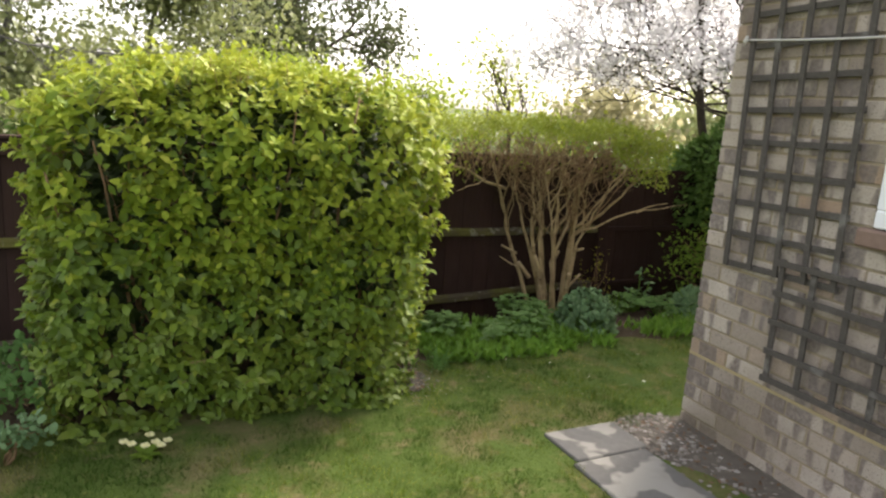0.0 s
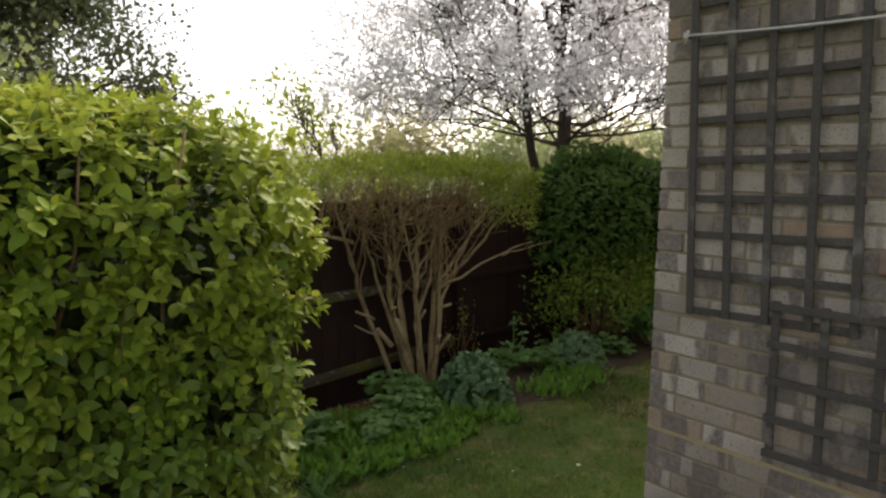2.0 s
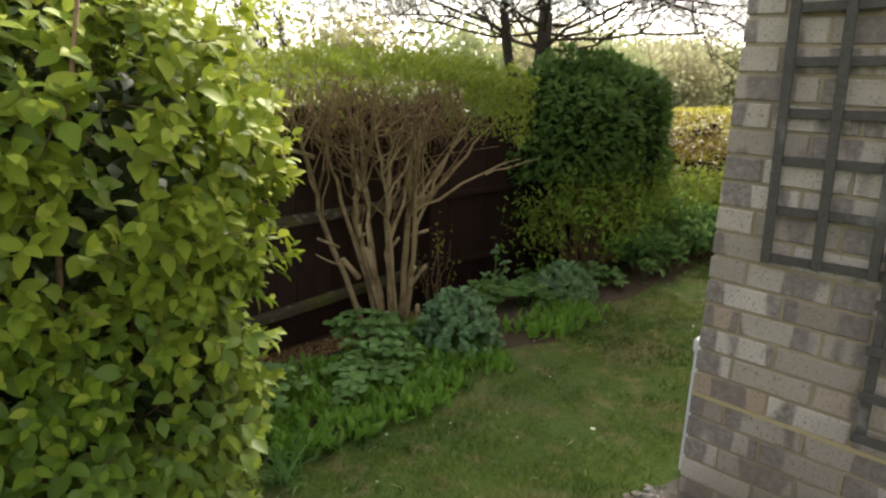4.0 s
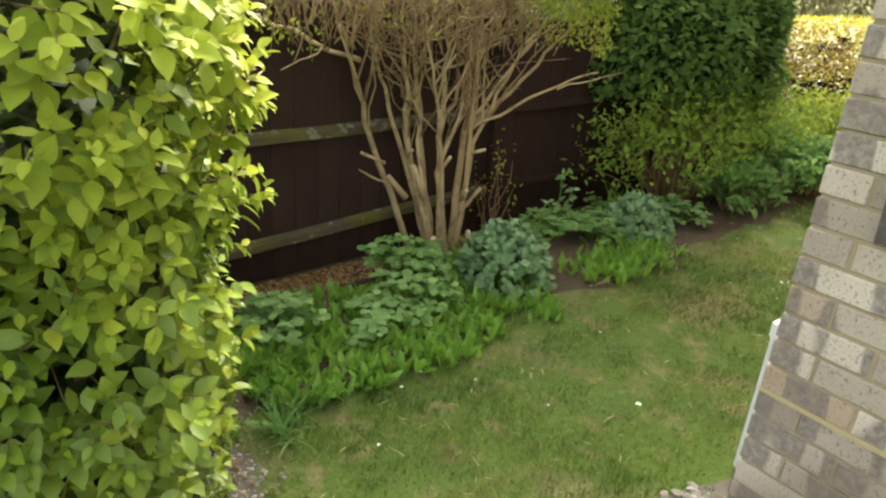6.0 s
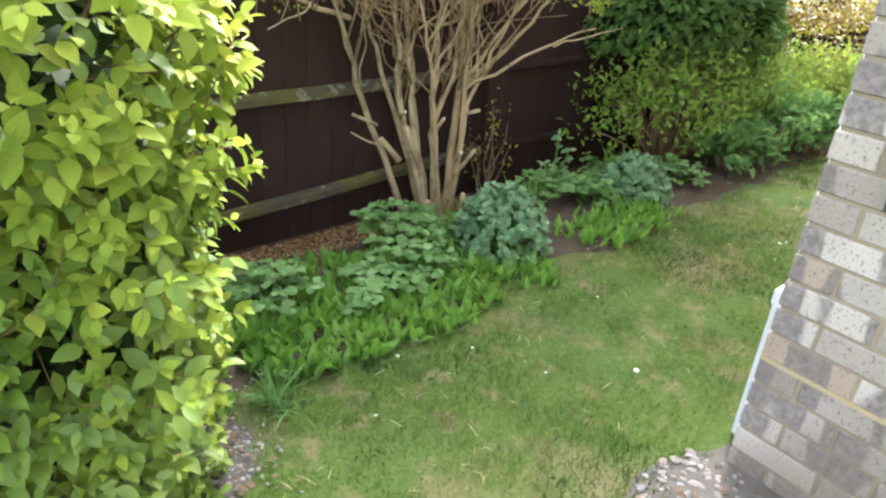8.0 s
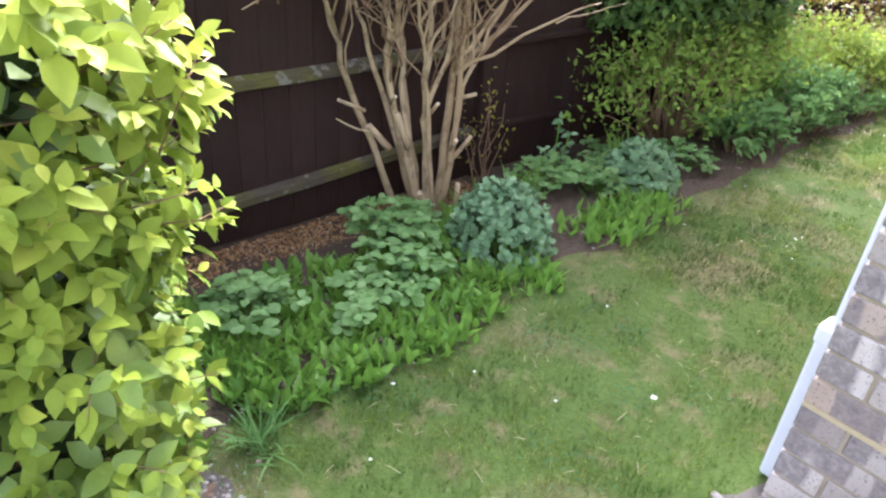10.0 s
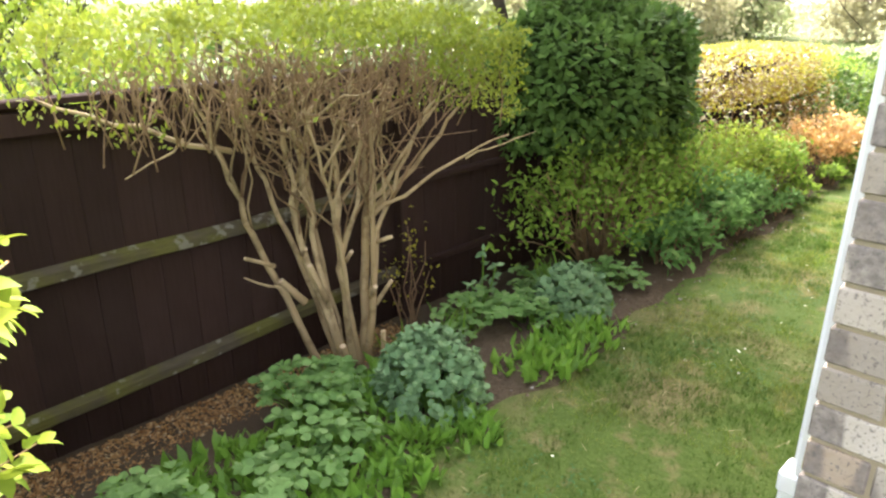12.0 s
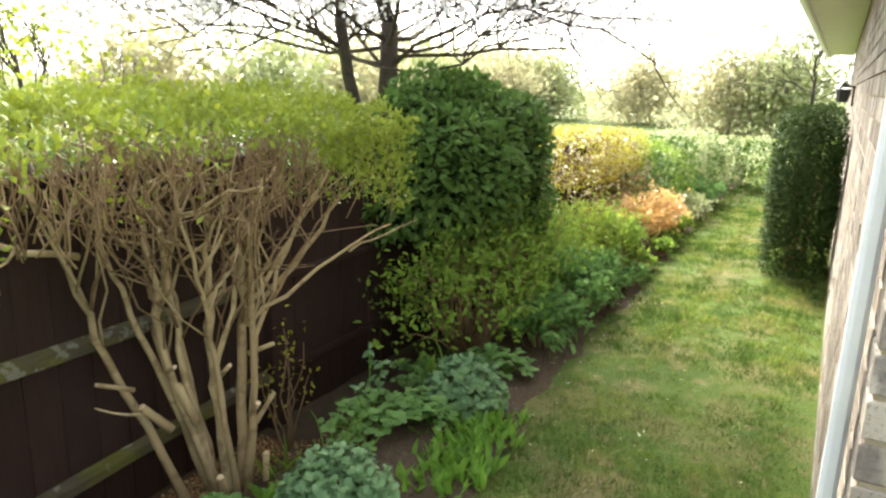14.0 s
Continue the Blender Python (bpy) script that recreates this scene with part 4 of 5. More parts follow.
def make_low_shrub(name, label, place, radii, n, length, mat, twigs=24, seed=0.0, wide=0.5, shape=LEAF4, bare=False):
    """A loose open shrub: thin stems from the foot, leaves in tufts round their ends."""
    x0, y0 = place
    foot = land(x0, y0)
    base = thing(name, (x0, y0, foot), label, "shrub")
    bm = bmesh.new()
    ends = []
    for i in range(twigs):
        a = rng.uniform(0, 2 * math.pi)
        r = math.sqrt(rng.random())
        e = Vector((x0 + radii[0] * r * math.cos(a), y0 + radii[1] * r * math.sin(a), foot + radii[2] * (1.0 - 0.45 * r * r) * rng.uniform(0.75, 1.05)))
        pts = bend((x0 + 0.12 * radii[0] * math.cos(a), y0 + 0.12 * radii[1] * math.sin(a), foot - 0.02), e, 5, (0, 0, 0.05), 0.012)
        tube(bm, pts, np.linspace(0.006, 0.002, len(pts)), 5)
        ends += [tuple(pts[4]), tuple(pts[4]), tuple(pts[5]), tuple(pts[5])] if bare else [tuple(pts[3]), tuple(pts[4]), tuple(pts[5]), tuple(pts[5])]
    tagged(part("stem_mass", bm, TWIG, base, "thin brown stems"), kind="stuff")
    ends = np.array(ends)
    p = ends[rng.integers(len(ends), size=n)] + rng.normal(0, 1, (n, 3)) * np.array([0.16 * radii[0], 0.16 * radii[1], 0.10 * radii[2]]) + 0.0
    p[:, 2] = np.maximum(p[:, 2], foot + 0.01)
    ax = unit(rng.normal(0, 0.7, (n, 3)) + np.array([0, 0, 0.15]))
    up = unit(rng.normal(0, 0.4, (n, 3)) + np.array([0, -0.1, 0.9]))
    s = rng.uniform(0.6, 1.2, n) * length
    foliage("foliage", base, p, ax, up, s, s * wide, mat, shape)
    return base


make_low_shrub("flowering_currant", "loose low green shrub with thin bare stems", (2.14, 1.76), (0.74, 0.40, 0.74), 3300, 0.044, SHRUB, 64, shape=LEAF8, bare=True)
make_low_shrub("flowering_currant", "loose low green shrub in front of the fence", (2.95, 1.72), (0.58, 0.36, 0.72), 2700, 0.042, SHRUB, 48, shape=LEAF8, bare=True)
make_low_shrub("flowering_currant", "loose yellowish green shrub before the yellow hedge", (3.75, 1.66), (0.55, 0.34, 0.60), 3400, 0.038, FRESH, 36)
make_low_shrub("peony_clump", "dark green leafy peony clump at the bed's edge", (2.22, 1.36), (0.32, 0.20, 0.26), 800, 0.065, PEONY, 16, wide=0.45, shape=LEAF8)
make_low_shrub("peony_clump", "dark green leafy clump at the grass edge", (2.72, 1.38), (0.32, 0.22, 0.38), 1000, 0.06, PEONY, 16, wide=0.45, shape=LEAF8)
make_low_shrub("peony_clump", "dark green leafy clump further along the bed", (3.25, 1.42), (0.34, 0.22, 0.34), 900, 0.06, PEONY, 14, wide=0.45, shape=LEAF8)
for x in (3.0, 3.6, 4.1, 4.7, 5.2, 5.9):
    make_low_shrub("leafy_clump", "low green leaves spilling over the bed edge", (x, edge(x) + 0.12), (0.26, 0.11, 0.15), 380, 0.045, PEONY if x < 4 else SHRUB, 10, shape=LEAF8)
make_low_shrub("leafy_shrub", "low green shrub at the end of the bed", (4.05, 1.50), (0.42, 0.24, 0.46), 1700, 0.045, SHRUB, 20)
make_low_shrub("orange_azalea", "orange-leaved azalea in the flower bed", (5.45, 1.55), (0.48, 0.28, 0.46), 1900, 0.05, AZALEA, 30)
make_low_shrub("orange_azalea", "smaller coral-leaved azalea in the flower bed", (4.85, 1.56), (0.30, 0.2, 0.44), 800, 0.045, AZALEA, 18)
make_low_shrub("leafy_shrub", "low pale leafy clump near the path's end", (6.6, 1.45), (0.45, 0.24, 0.28), 900, 0.06, PALE, 14)
make_low_shrub("leafy_shrub", "low pale leafy clump near the path's end", (7.7, 1.45), (0.5, 0.24, 0.34), 900, 0.07, PEONY, 14)


def make_sedum(place, r, h, n):
    foot = land(*place)
    base = thing("sedum_clump", (*place, foot), "blue-green fleshy sedum dome in the flower bed", "plant", "sedum clumps")
    d = unit(rng.normal(size=(n * 2, 3)) + np.array([0, 0, 0.3]))
    d = d[d[:, 2] > -0.12][:n]
    tips = np.array([place[0], place[1], foot + 0.02]) + d * np.array([r, r, h]) * rng.uniform(0.86, 1.05, (len(d), 1))
    bm = bmesh.new()
    for q in tips[:: 3]:
        a = Vector((place[0] + (q[0] - place[0]) * 0.25, place[1] + (q[1] - place[1]) * 0.25, foot - 0.01))
        tube(bm, bend(a, q, 3), [0.004, 0.004, 0.003, 0.003], 5)
    tagged(part("stem_mass", bm, COLUMBINE, base, "pale green stems"), kind="stuff")
    k = 11
    p = np.repeat(tips, k, 0)
    o = np.repeat(unit(unit(d * np.array([1 / r, 1 / r, 1 / h])) + np.array([0, 0, 0.75]) + rng.normal(0, 0.2, d.shape)), k, 0)
    ring = unit(np.cross(o, rng.normal(size=o.shape)))
    ax = unit(ring + o * rng.uniform(0.1, 1.0, (len(o), 1)))
    p = p - o * (rng.random(len(o)) * 0.035)[:, None]
    s = rng.uniform(0.022, 0.035, len(p))
    foliage("foliage", base, p, ax, o, s, s * 0.72, SEDUM, ROUND)


make_sedum((0.34, 1.31), 0.21, 0.26, 300)
make_sedum((1.36, 1.39), 0.19, 0.205, 230)


def make_columbine(place, r, h, n, mat=COLUMBINE):
    foot = land(*place)
    base = thing("columbine_clump", (*place, foot), "grey-green lobed columbine leaves on thin stalks", "plant", "columbine clumps")
    bm = bmesh.new()
    P, A, U, S = [], [], [], []
    for i in range(n):
        a, q = rng.uniform(0, 2 * math.pi), math.sqrt(rng.random())
        e = Vector((place[0] + r * q * math.cos(a), place[1] + r * q * math.sin(a), foot + h * (1 - 0.40 * q * q) * rng.uniform(0.55, 1.15)))
        tube(bm, bend((place[0] + 0.2 * r * math.cos(a), place[1] + 0.2 * r * math.sin(a), foot - 0.01), e, 4, (0, 0, 0.03)), [0.002] * 5, 4)
        tilt = Vector((0.35 * q * math.cos(a), 0.35 * q * math.sin(a), 1)).normalized()
        turn = rng.uniform(0, 2 * math.pi)
        for j in range(3):
            w = turn + (j - 1) * 1.3
            for f in (-0.42, 0.0, 0.42):
                P.append(e + Vector((math.cos(w), math.sin(w), 0)) * 0.010)
                A.append((math.cos(w + f), math.sin(w + f), rng.normal(-0.05, 0.12)))
                U.append(tilt + Vector(rng.normal(0, 0.32, 3)))
                S.append(rng.uniform(0.022, 0.042) * (1.0 if f else 1.15))
    tagged(part("stalk_mass", bm, LILY, base, "thin green stalks"), kind="stuff")
    S = np.array(S)
    foliage("foliage", base, np.array(P), np.array(A), np.array(U), S, S * 0.7, mat, ROUND)


for q, r, h, n in (((-0.03, 1.55), 0.19, 0.17, 62), ((0.12, 1.60), 0.12, 0.14, 22), ((-0.26, 1.30), 0.15, 0.15, 34), ((-0.10, 1.26), 0.10, 0.14, 18), ((-0.67, 1.40), 0.15, 0.14, 46), ((-0.44, 1.17), 0.06, 0.14, 14), ((0.92, 1.60), 0.19, 0.16, 44),
                   ((1.10, 1.46), 0.13, 0.14, 36), ((1.74, 1.40), 0.16, 0.13, 40), ((1.55, 1.72), 0.16, 0.12, 36)):
    make_columbine(q, r, h, n)


def make_blades(name, label, category, spots, length, width, mat, lean=0.5, per=1, group="", kind="", shape=STRAP):
    """Upright leaves at the given spots."""
    p, ax, s = [], [], []
    for x, y in spots:
        for _ in range(per):
            p.append((x + rng.normal(0, 0.015), y + rng.normal(0, 0.015), land(x, y) - 0.005))
            a = rng.uniform(0, 2 * math.pi)
            t = abs(rng.normal(lean, lean * 0.5))
            ax.append((math.sin(t) * math.cos(a), math.sin(t) * math.sin(a), math.cos(t)))
            s.append(length * rng.uniform(0.6, 1.15))
    p, ax, s = np.array(p), np.array(ax), np.array(s)
    up = np.stack([ax[:, 0], ax[:, 1], ax[:, 2] * 0], 1) * -1 + rng.normal(0, 0.25, ax.shape)
    ob = new(name, leaf_mesh(name, p, ax, up, s, s * width, mat, shape))
    return tagged(ob, label, category, group, kind)


def scatter(n, x0, x1, depth0, depth1, clump=0.0):
    """Spots along the bed's front edge; clump leaves bare gaps and a ragged front."""
    xs = rng.uniform(x0, x1, n)
    spots = [(x, edge(x) + rng.uniform(depth0, depth1)) for x in xs]
    if not clump:
        return spots
    q = np.array([(x, y, 0.0) for x, y in spots])
    front = np.array([y - edge(x) for x, y in spots])
    keep = lumps(q, 13.0, 4.0) + 0.25 * rng.normal(size=n) > -0.35 * (2 - clump) + 1.1 * np.clip(1 - front / 0.10, 0, 1) * clump
    return [s for s, k in zip(spots, keep) if k]


make_blades("lily_of_the_valley", "bright green carpet of lily-of-the-valley leaves", "plants", scatter(1650, -0.92, 0.40, -0.02, 0.62, 0.7) + scatter(110, -1.12, -0.75, 0.0, 0.5, 0.8), 0.084, 0.36, LILY, 0.48, 2, kind="stuff", shape=LEAF8)
make_blades("lily_of_the_valley", "bright green lily-of-the-valley leaves between the sedums", "plants", scatter(230, 0.66, 1.36, 0.02, 0.30, 0.7) + scatter(60, 0.75, 1.6, 0.14, 0.40), 0.092, 0.30, LILY, 0.44, 2, kind="stuff", shape=LEAF8)
make_blades("grass_tuft", "dark green tuft of grassy leaves at the bed's edge", "plant", [(-0.92 + rng.normal(0, 0.02), 0.90 + rng.normal(0, 0.02)) for _ in range(60)], 0.15, 0.045, PEONY, 0.7)
make_blades("daffodil_leaves", "upright strap-shaped daffodil leaves behind the sedum", "plant", [(1.46 + rng.normal(0, 0.09), 1.58 + rng.normal(0, 0.03)) for _ in range(56)], 0.22, 0.055, LILY, 0.42)
make_blades("daffodil_leaves", "upright strap-shaped daffodil leaves by the shrub's foot", "plant", [(0.78 + rng.normal(0, 0.10), 1.62 + rng.normal(0, 0.05)) for _ in range(34)], 0.20, 0.05, LILY, 0.4)
make_blades("daffodil_leaves", "upright green leaves among the columbine", "plant", [(0.62 + rng.normal(0, 0.05), 1.82 + rng.normal(0, 0.04)) for _ in range(24)], 0.13, 0.10, SHRUB, 0.6)


def make_rose():
    x, y = 1.10, 1.76
    foot = land(x, y)
    base = thing("young_rose", (x, y, foot), "young rose shoot with grey-green leaves", "plant")
    bm = bmesh.new()
    P, A = [], []
    for dx, dz in ((0.0, 0.36), (0.10, 0.26), (-0.08, 0.22)):
        pts = bend((x, y, foot - 0.01), (x + dx, y - 0.03, foot + dz), 5, (0.02, 0, 0))
        tube(bm, pts, [0.004] * 6, 5)
        for q in pts[2:]:
            for _ in range(5):
                P.append(q)
                A.append(rng.normal(0, 1, 3) + np.array([0, -0.2, 0.1]))
    tagged(part("stem_mass", bm, LILY, base, "green stems"), kind="stuff")
    P, A = np.array(P), np.array(A)
    s = rng.uniform(0.03, 0.05, len(P))
    foliage("foliage", base, P, A, rng.normal(0, 0.4, A.shape) + np.array([0, -0.3, 0.8]), s, s * 0.6, SEDUM, LEAF8)


make_rose()
make_low_shrub("ground_ivy", "dark low ivy and weeds under the golden shrub", (-2.95, 0.95), (0.40, 0.42, 0.22), 700, 0.05, PEONY, 18, wide=0.6, shape=ROUND)
make_low_shrub("yellow_twig_plant", "small twiggy plant with yellowish leaves by the fence", (0.92, 2.05), (0.16, 0.10, 0.62), 110, 0.028, YELLOW, 8)


# ---- trees beyond the fence ----
def make_tree(name, label, place, trunk_r, height, fork, spread, leaves, length, mat, bark=TRUNK, levels=3, leaders=None, wide=0.7, gather=0.22, droop=0.0, tuft=0, low=0.0, limb=0.34, limbs=5):
    x0, y0 = place
    base = thing(name, (x0, y0, -0.32), label, "tree")
    bm = bmesh.new()
    ends = []

    def grow(a, d, length_, r, level):
        b = a + d * length_
        pts = bend(a, b, 5, Vector(rng.normal(0, 0.06 * length_, 3)), 0.02 * length_)
        tube(bm, pts, np.linspace(r, r * 0.62, 6), 7 if level == 0 else 5)
        if level >= levels:
            ends.extend(pts[2:])
            return
        if level >= 1:
            ends.extend(pts[2:] if tuft else pts[4:])
        for k in range(4 if level else 5):
            s = rng.uniform(0.45, 1.0)
            q = pts[min(5, int(s * 5))]
            side = Vector(rng.normal(0, 1, 3))
            side = (side - d * side.dot(d)).normalized()
            nd = (d * 0.65 + side * spread + Vector((0, 0, 0.25 - droop * level))).normalized()
            if q.z < low:
                nd = Vector((nd.x, nd.y, abs(nd.z) + 0.15)).normalized()
            grow(q, nd, length_ * rng.uniform(0.55, 0.8), r * 0.55, level + 1)

    for lx, ly, lr in leaders or ((0, 0, 1.0),):
        top = Vector((x0 + lx, y0 + ly, fork))
        pts = bend((x0, y0, -0.4), top, 6, (0.02, 0, 0), 0.02)
        tube(bm, pts, np.linspace(trunk_r * 1.25 * lr, trunk_r * 0.85 * lr, 7), 9)
        d = Vector((lx * 0.25, ly * 0.25, 1)).normalized()
        grow(top, d, (height - fork) * 0.42, trunk_r * 0.72 * lr, 0)
        for k in range(limbs):
            a = 2 * math.pi * (k + rng.random()) / limbs
            rise = 0.42 if limbs == 5 else rng.uniform(0.15, 0.6)
            grow(pts[5].lerp(top, rng.random()), Vector((math.cos(a), math.sin(a), rise - droop)).normalized(), (height - fork) * 0.5, trunk_r * limb * lr, 1)
    part("trunk", bm, bark, base, "dark bark trunk and limbs")
    ends = np.array([tuple(e) for e in ends])
    if tuft:
        heart = ends[rng.integers(len(ends), size=leaves // tuft)] + rng.normal(0, gather, (leaves // tuft, 3))
        p = heart[rng.integers(len(heart), size=leaves)] + rng.normal(0, 0.055, (leaves, 3))
    else:
        p = ends[rng.integers(len(ends), size=leaves)] + rng.normal(0, gather, (leaves, 3))
    p[:, 2] = np.maximum(p[:, 2], min(low, 1.62) + 0.3 * rng.random(leaves)) if low else p[:, 2]
    ax = unit(rng.normal(0, 1, (leaves, 3)) + np.array([0, 0, -droop]))
    s = rng.uniform(0.6, 1.3, leaves) * length
    foliage("crown", base, p, ax, unit(rng.normal(0, 1, (leaves, 3)) + np.array([0, 0, 0.6])), s, s * wide, mat, LEAF4)


make_tree("cherry_tree", "white-blossoming cherry tree with dark forked trunk", (3.10, 3.02), 0.075, 4.7, 1.75, 0.95, 52000, 0.040, BLOSSOM, leaders=((0.06, 0.0, 1.0), (-0.42, 0.08, 0.62)), droop=0.10, gather=0.075, levels=4, tuft=12, low=1.75, limb=0.22, limbs=9)
make_tree("willow_tree", "tall grey-green tree in early leaf", (-4.6, 11.5), 0.09, 7.5, 1.5, 0.75, 21000, 0.12, WILLOW, FAR_BARK, gather=0.35, droop=0.25)
make_tree("willow_tree", "tall grey-green tree in early leaf", (-2.5, 13.5), 0.10, 6.6, 1.5, 0.75, 21000, 0.13, WILLOW, FAR_BARK, gather=0.35, droop=0.25)
make_tree("willow_tree", "tall grey-green tree in early leaf", (-7.5, 10.0), 0.09, 7.5, 1.5, 0.75, 13000, 0.13, WILLOW, FAR_BARK, gather=0.35, droop=0.25)
make_tree("pine_tree", "dark needled tree behind the other trees", (1.3, 16.5), 0.16, 6.6, 2.2, 0.6, 17000, 0.13, PINE, gather=0.35)
make_tree("young_tree", "slender sapling with pale fresh green leaves", (1.7, 5.2), 0.03, 2.5, 0.7, 0.55, 1700, 0.055, TOPIARY, gather=0.12)
make_tree("young_tree", "slender sapling with pale fresh green leaves", (0.2, 4.4), 0.03, 2.0, 0.6, 0.6, 3200, 0.055, FRESH, gather=0.12)
make_tree("young_tree", "slender sapling with pale fresh green leaves", (-0.9, 5.4), 0.03, 2.1, 0.6, 0.6, 3200, 0.055, FRESH, gather=0.14)
make_tree("bare_tree", "small leafless tree against the bright sky", (23.0, 0.9), 0.06, 4.2, 1.4, 0.7, 500, 0.07, PALE, levels=4)
for i in range(9):
    make_tree("woodland_tree", "spring woodland tree beyond the gardens, haze put into its pale colour", (26 + 4 * rng.random() + 1.0 * i, 2.0 + 3.2 * i + rng.normal(0, 0.6)), 0.06, 2.8 + rng.random() * 0.7, 0.3, 0.9, 4600, 0.20, (PALE, HAZE, HAZE)[i % 3], FAR_BARK, gather=0.75, levels=2)
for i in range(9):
    make_tree("woodland_tree", "spring woodland tree beyond the gardens, haze put into its pale colour", (9.5 + 2.8 * i, 12.5 + 2.0 * rng.random()), 0.06, 2.3 + rng.random() * 0.6, 0.3, 0.9, 3800, 0.19, (HAZE, PALE, HAZE)[i % 3], FAR_BARK, gather=0.7, levels=2)
for x in (-9.0, -6.0, -3.2, -0.4, 2.6, 5.6, 8.6):
    make_block("far_hedge", "dull green hedge on the neighbouring plot", "hedge", (x, 8.0, 0.3), (1.6, 0.6, 0.62), 4.0, 1500, 0.12, WILLOW, DARKLEAF, 0.15, 2.0, x, group="hedges of the neighbouring plot")


# ---- small things on the ground ----
def make_paving():
    base = thing("paving", (-0.5, -1.5, -0.06), "worn grey concrete paving slabs with pale lichen", "paving", kind="structure")
    for i, (y0, y1) in enumerate(((-0.205, 0.055), (-0.82, -0.215), (-1.43, -0.83), (-2.04, -1.44), (-2.65, -2.05), (-3.26, -2.66), (-3.9, -3.27))):
        turn = Matrix.Translation((-0.5, y0, 0)) @ Matrix.Rotation(radians(rng.normal(0, 0.7) + 3), 4, "Z") @ Matrix.Translation((0.5, -y0, 0))
        part("slab", one_box((-0.735, y0, -0.09), (-0.345, y1, -0.042 + rng.normal(0, 0.002)), 0.006, turn), SLAB, base)


make_paving()


def stones(name, label, spots, lo, hi, mat=STONE):
    verts, faces = [], []
    ico = bmesh.new()
    bmesh.ops.create_icosphere(ico, subdivisions=1, radius=1.0)
    tv = np.array([tuple(v.co) for v in ico.verts])
    tf = [tuple(v.index for v in f.verts) for f in ico.faces]
    ico.free()
    for x, y, z in spots:
        s = rng.uniform(lo, hi)
        sc = s * np.array([rng.uniform(0.7, 1.5), rng.uniform(0.7, 1.3), rng.uniform(0.2, 0.45)])
        a = rng.uniform(0, 6.28)
        rot = np.array([(math.cos(a), -math.sin(a), 0), (math.sin(a), math.cos(a), 0), (0, 0, 1)])
        v = (tv * (1 + rng.normal(0, 0.16, (len(tv), 1))) * sc) @ rot.T + np.array([x, y, z + s * 0.05])
        k = len(verts)
        verts += [tuple(q) for q in v]
        faces += [tuple(k + i for i in f) for f in tf]
    ob = new(name, raw_mesh(name, verts, faces, mat))
    tagged(ob, label, "gravel", kind="stuff")


spots = [(-rng.uniform(0.01, 0.36) ** 0.8, rng.uniform(-2.6, 0.06), -0.052) for _ in range(620)]
spots += [(rng.uniform(-0.36, -0.02), rng.uniform(-0.30, 0.10), -0.054) for _ in range(170)]
stones("wall_gravel", "broken pale stones and shale along the foot of the wall", spots, 0.004, 0.0155)


def make_litter():
    n, m = 420, 330
    x = np.concatenate([-0.02 - 0.30 * rng.random(m) ** 1.5, rng.uniform(-1.35, -1.02, n - m)])
    y = np.concatenate([rng.uniform(-2.6, 0.02, m), rng.uniform(0.62, 1.0, n - m)])
    a = rng.uniform(0, 6.28, n)
    ax = np.stack([np.cos(a), np.sin(a), rng.normal(0.1, 0.15, n)], 1)
    s = rng.uniform(0.012, 0.034, n)
    ob = new("leaf_litter", leaf_mesh("leaf_litter", np.stack([x, y, np.full(n, -0.044)], 1), ax, rng.normal(0, 0.35, (n, 3)) + np.array([0, 0, 1.0]), s, s * 0.6, LITTER, LEAF8))
    tagged(ob, "brown dead leaves lying among the stones", "leaf litter", kind="stuff")


make_litter()
spots = [(rng.normal(-1.16, 0.07), rng.normal(0.80, 0.09), -0.054) for _ in range(560)] + [(rng.uniform(-1.1, -0.6), edge(-0.9) + rng.uniform(0.0, 0.12), -0.05) for _ in range(60)]
stones("bed_gravel", "small pale pebbles in bare soil beside the golden shrub", spots, 0.002, 0.0075)
spots = [(x, edge(x) + rng.uniform(0.0, 0.3), -0.046) for x in rng.uniform(-1.0, 5.0, 420)]
stones("bed_gravel", "crumbs of earth and small stones in the flower bed", spots, 0.003, 0.011, CRUMB)
spots = [(x, edge(x) + rng.uniform(-0.03, 0.25), -0.045) for x in rng.uniform(0.3, 4.0, 60)]
stones("bed_gravel", "scattered small pale stones in the flower bed", spots, 0.004, 0.010)


def make_soil_patch():
    n = 26
    verts = [(-1.13, 0.80, -0.048)]
    for i in range(n):
        a = 2 * math.pi * i / n
        r = 1 + 0.18 * math.sin(3 * a) + 0.1 * math.sin(7 * a + 1)
        verts.append((-1.13 + 0.10 * r * math.cos(a), 0.80 + 0.14 * r * math.sin(a), -0.058))
    ob = new("bare_soil", raw_mesh("bare_soil", verts, [(0, i + 1, (i + 1) % n + 1) for i in range(n)], STONY, True))
    tagged(ob, "bare stony soil beside the golden shrub", "soil", kind="structure")
    n = 30
    verts = [(-0.17, 0.05, -0.054)]
    for i in range(n):
        a = 2 * math.pi * i / n
        r = 1 + 0.14 * math.sin(3 * a + 2) + 0.08 * math.sin(8 * a)
        verts.append((-0.17 + 0.26 * r * math.cos(a), 0.0 + 0.10 * r * math.sin(a), -0.060))
    ob = new("bare_soil", raw_mesh("bare_soil", verts, [(0, i + 1, (i + 1) % n + 1) for i in range(n)], DUST, True))
    tagged(ob, "grey dusty ground at the house corner", "soil", kind="structure")


make_soil_patch()


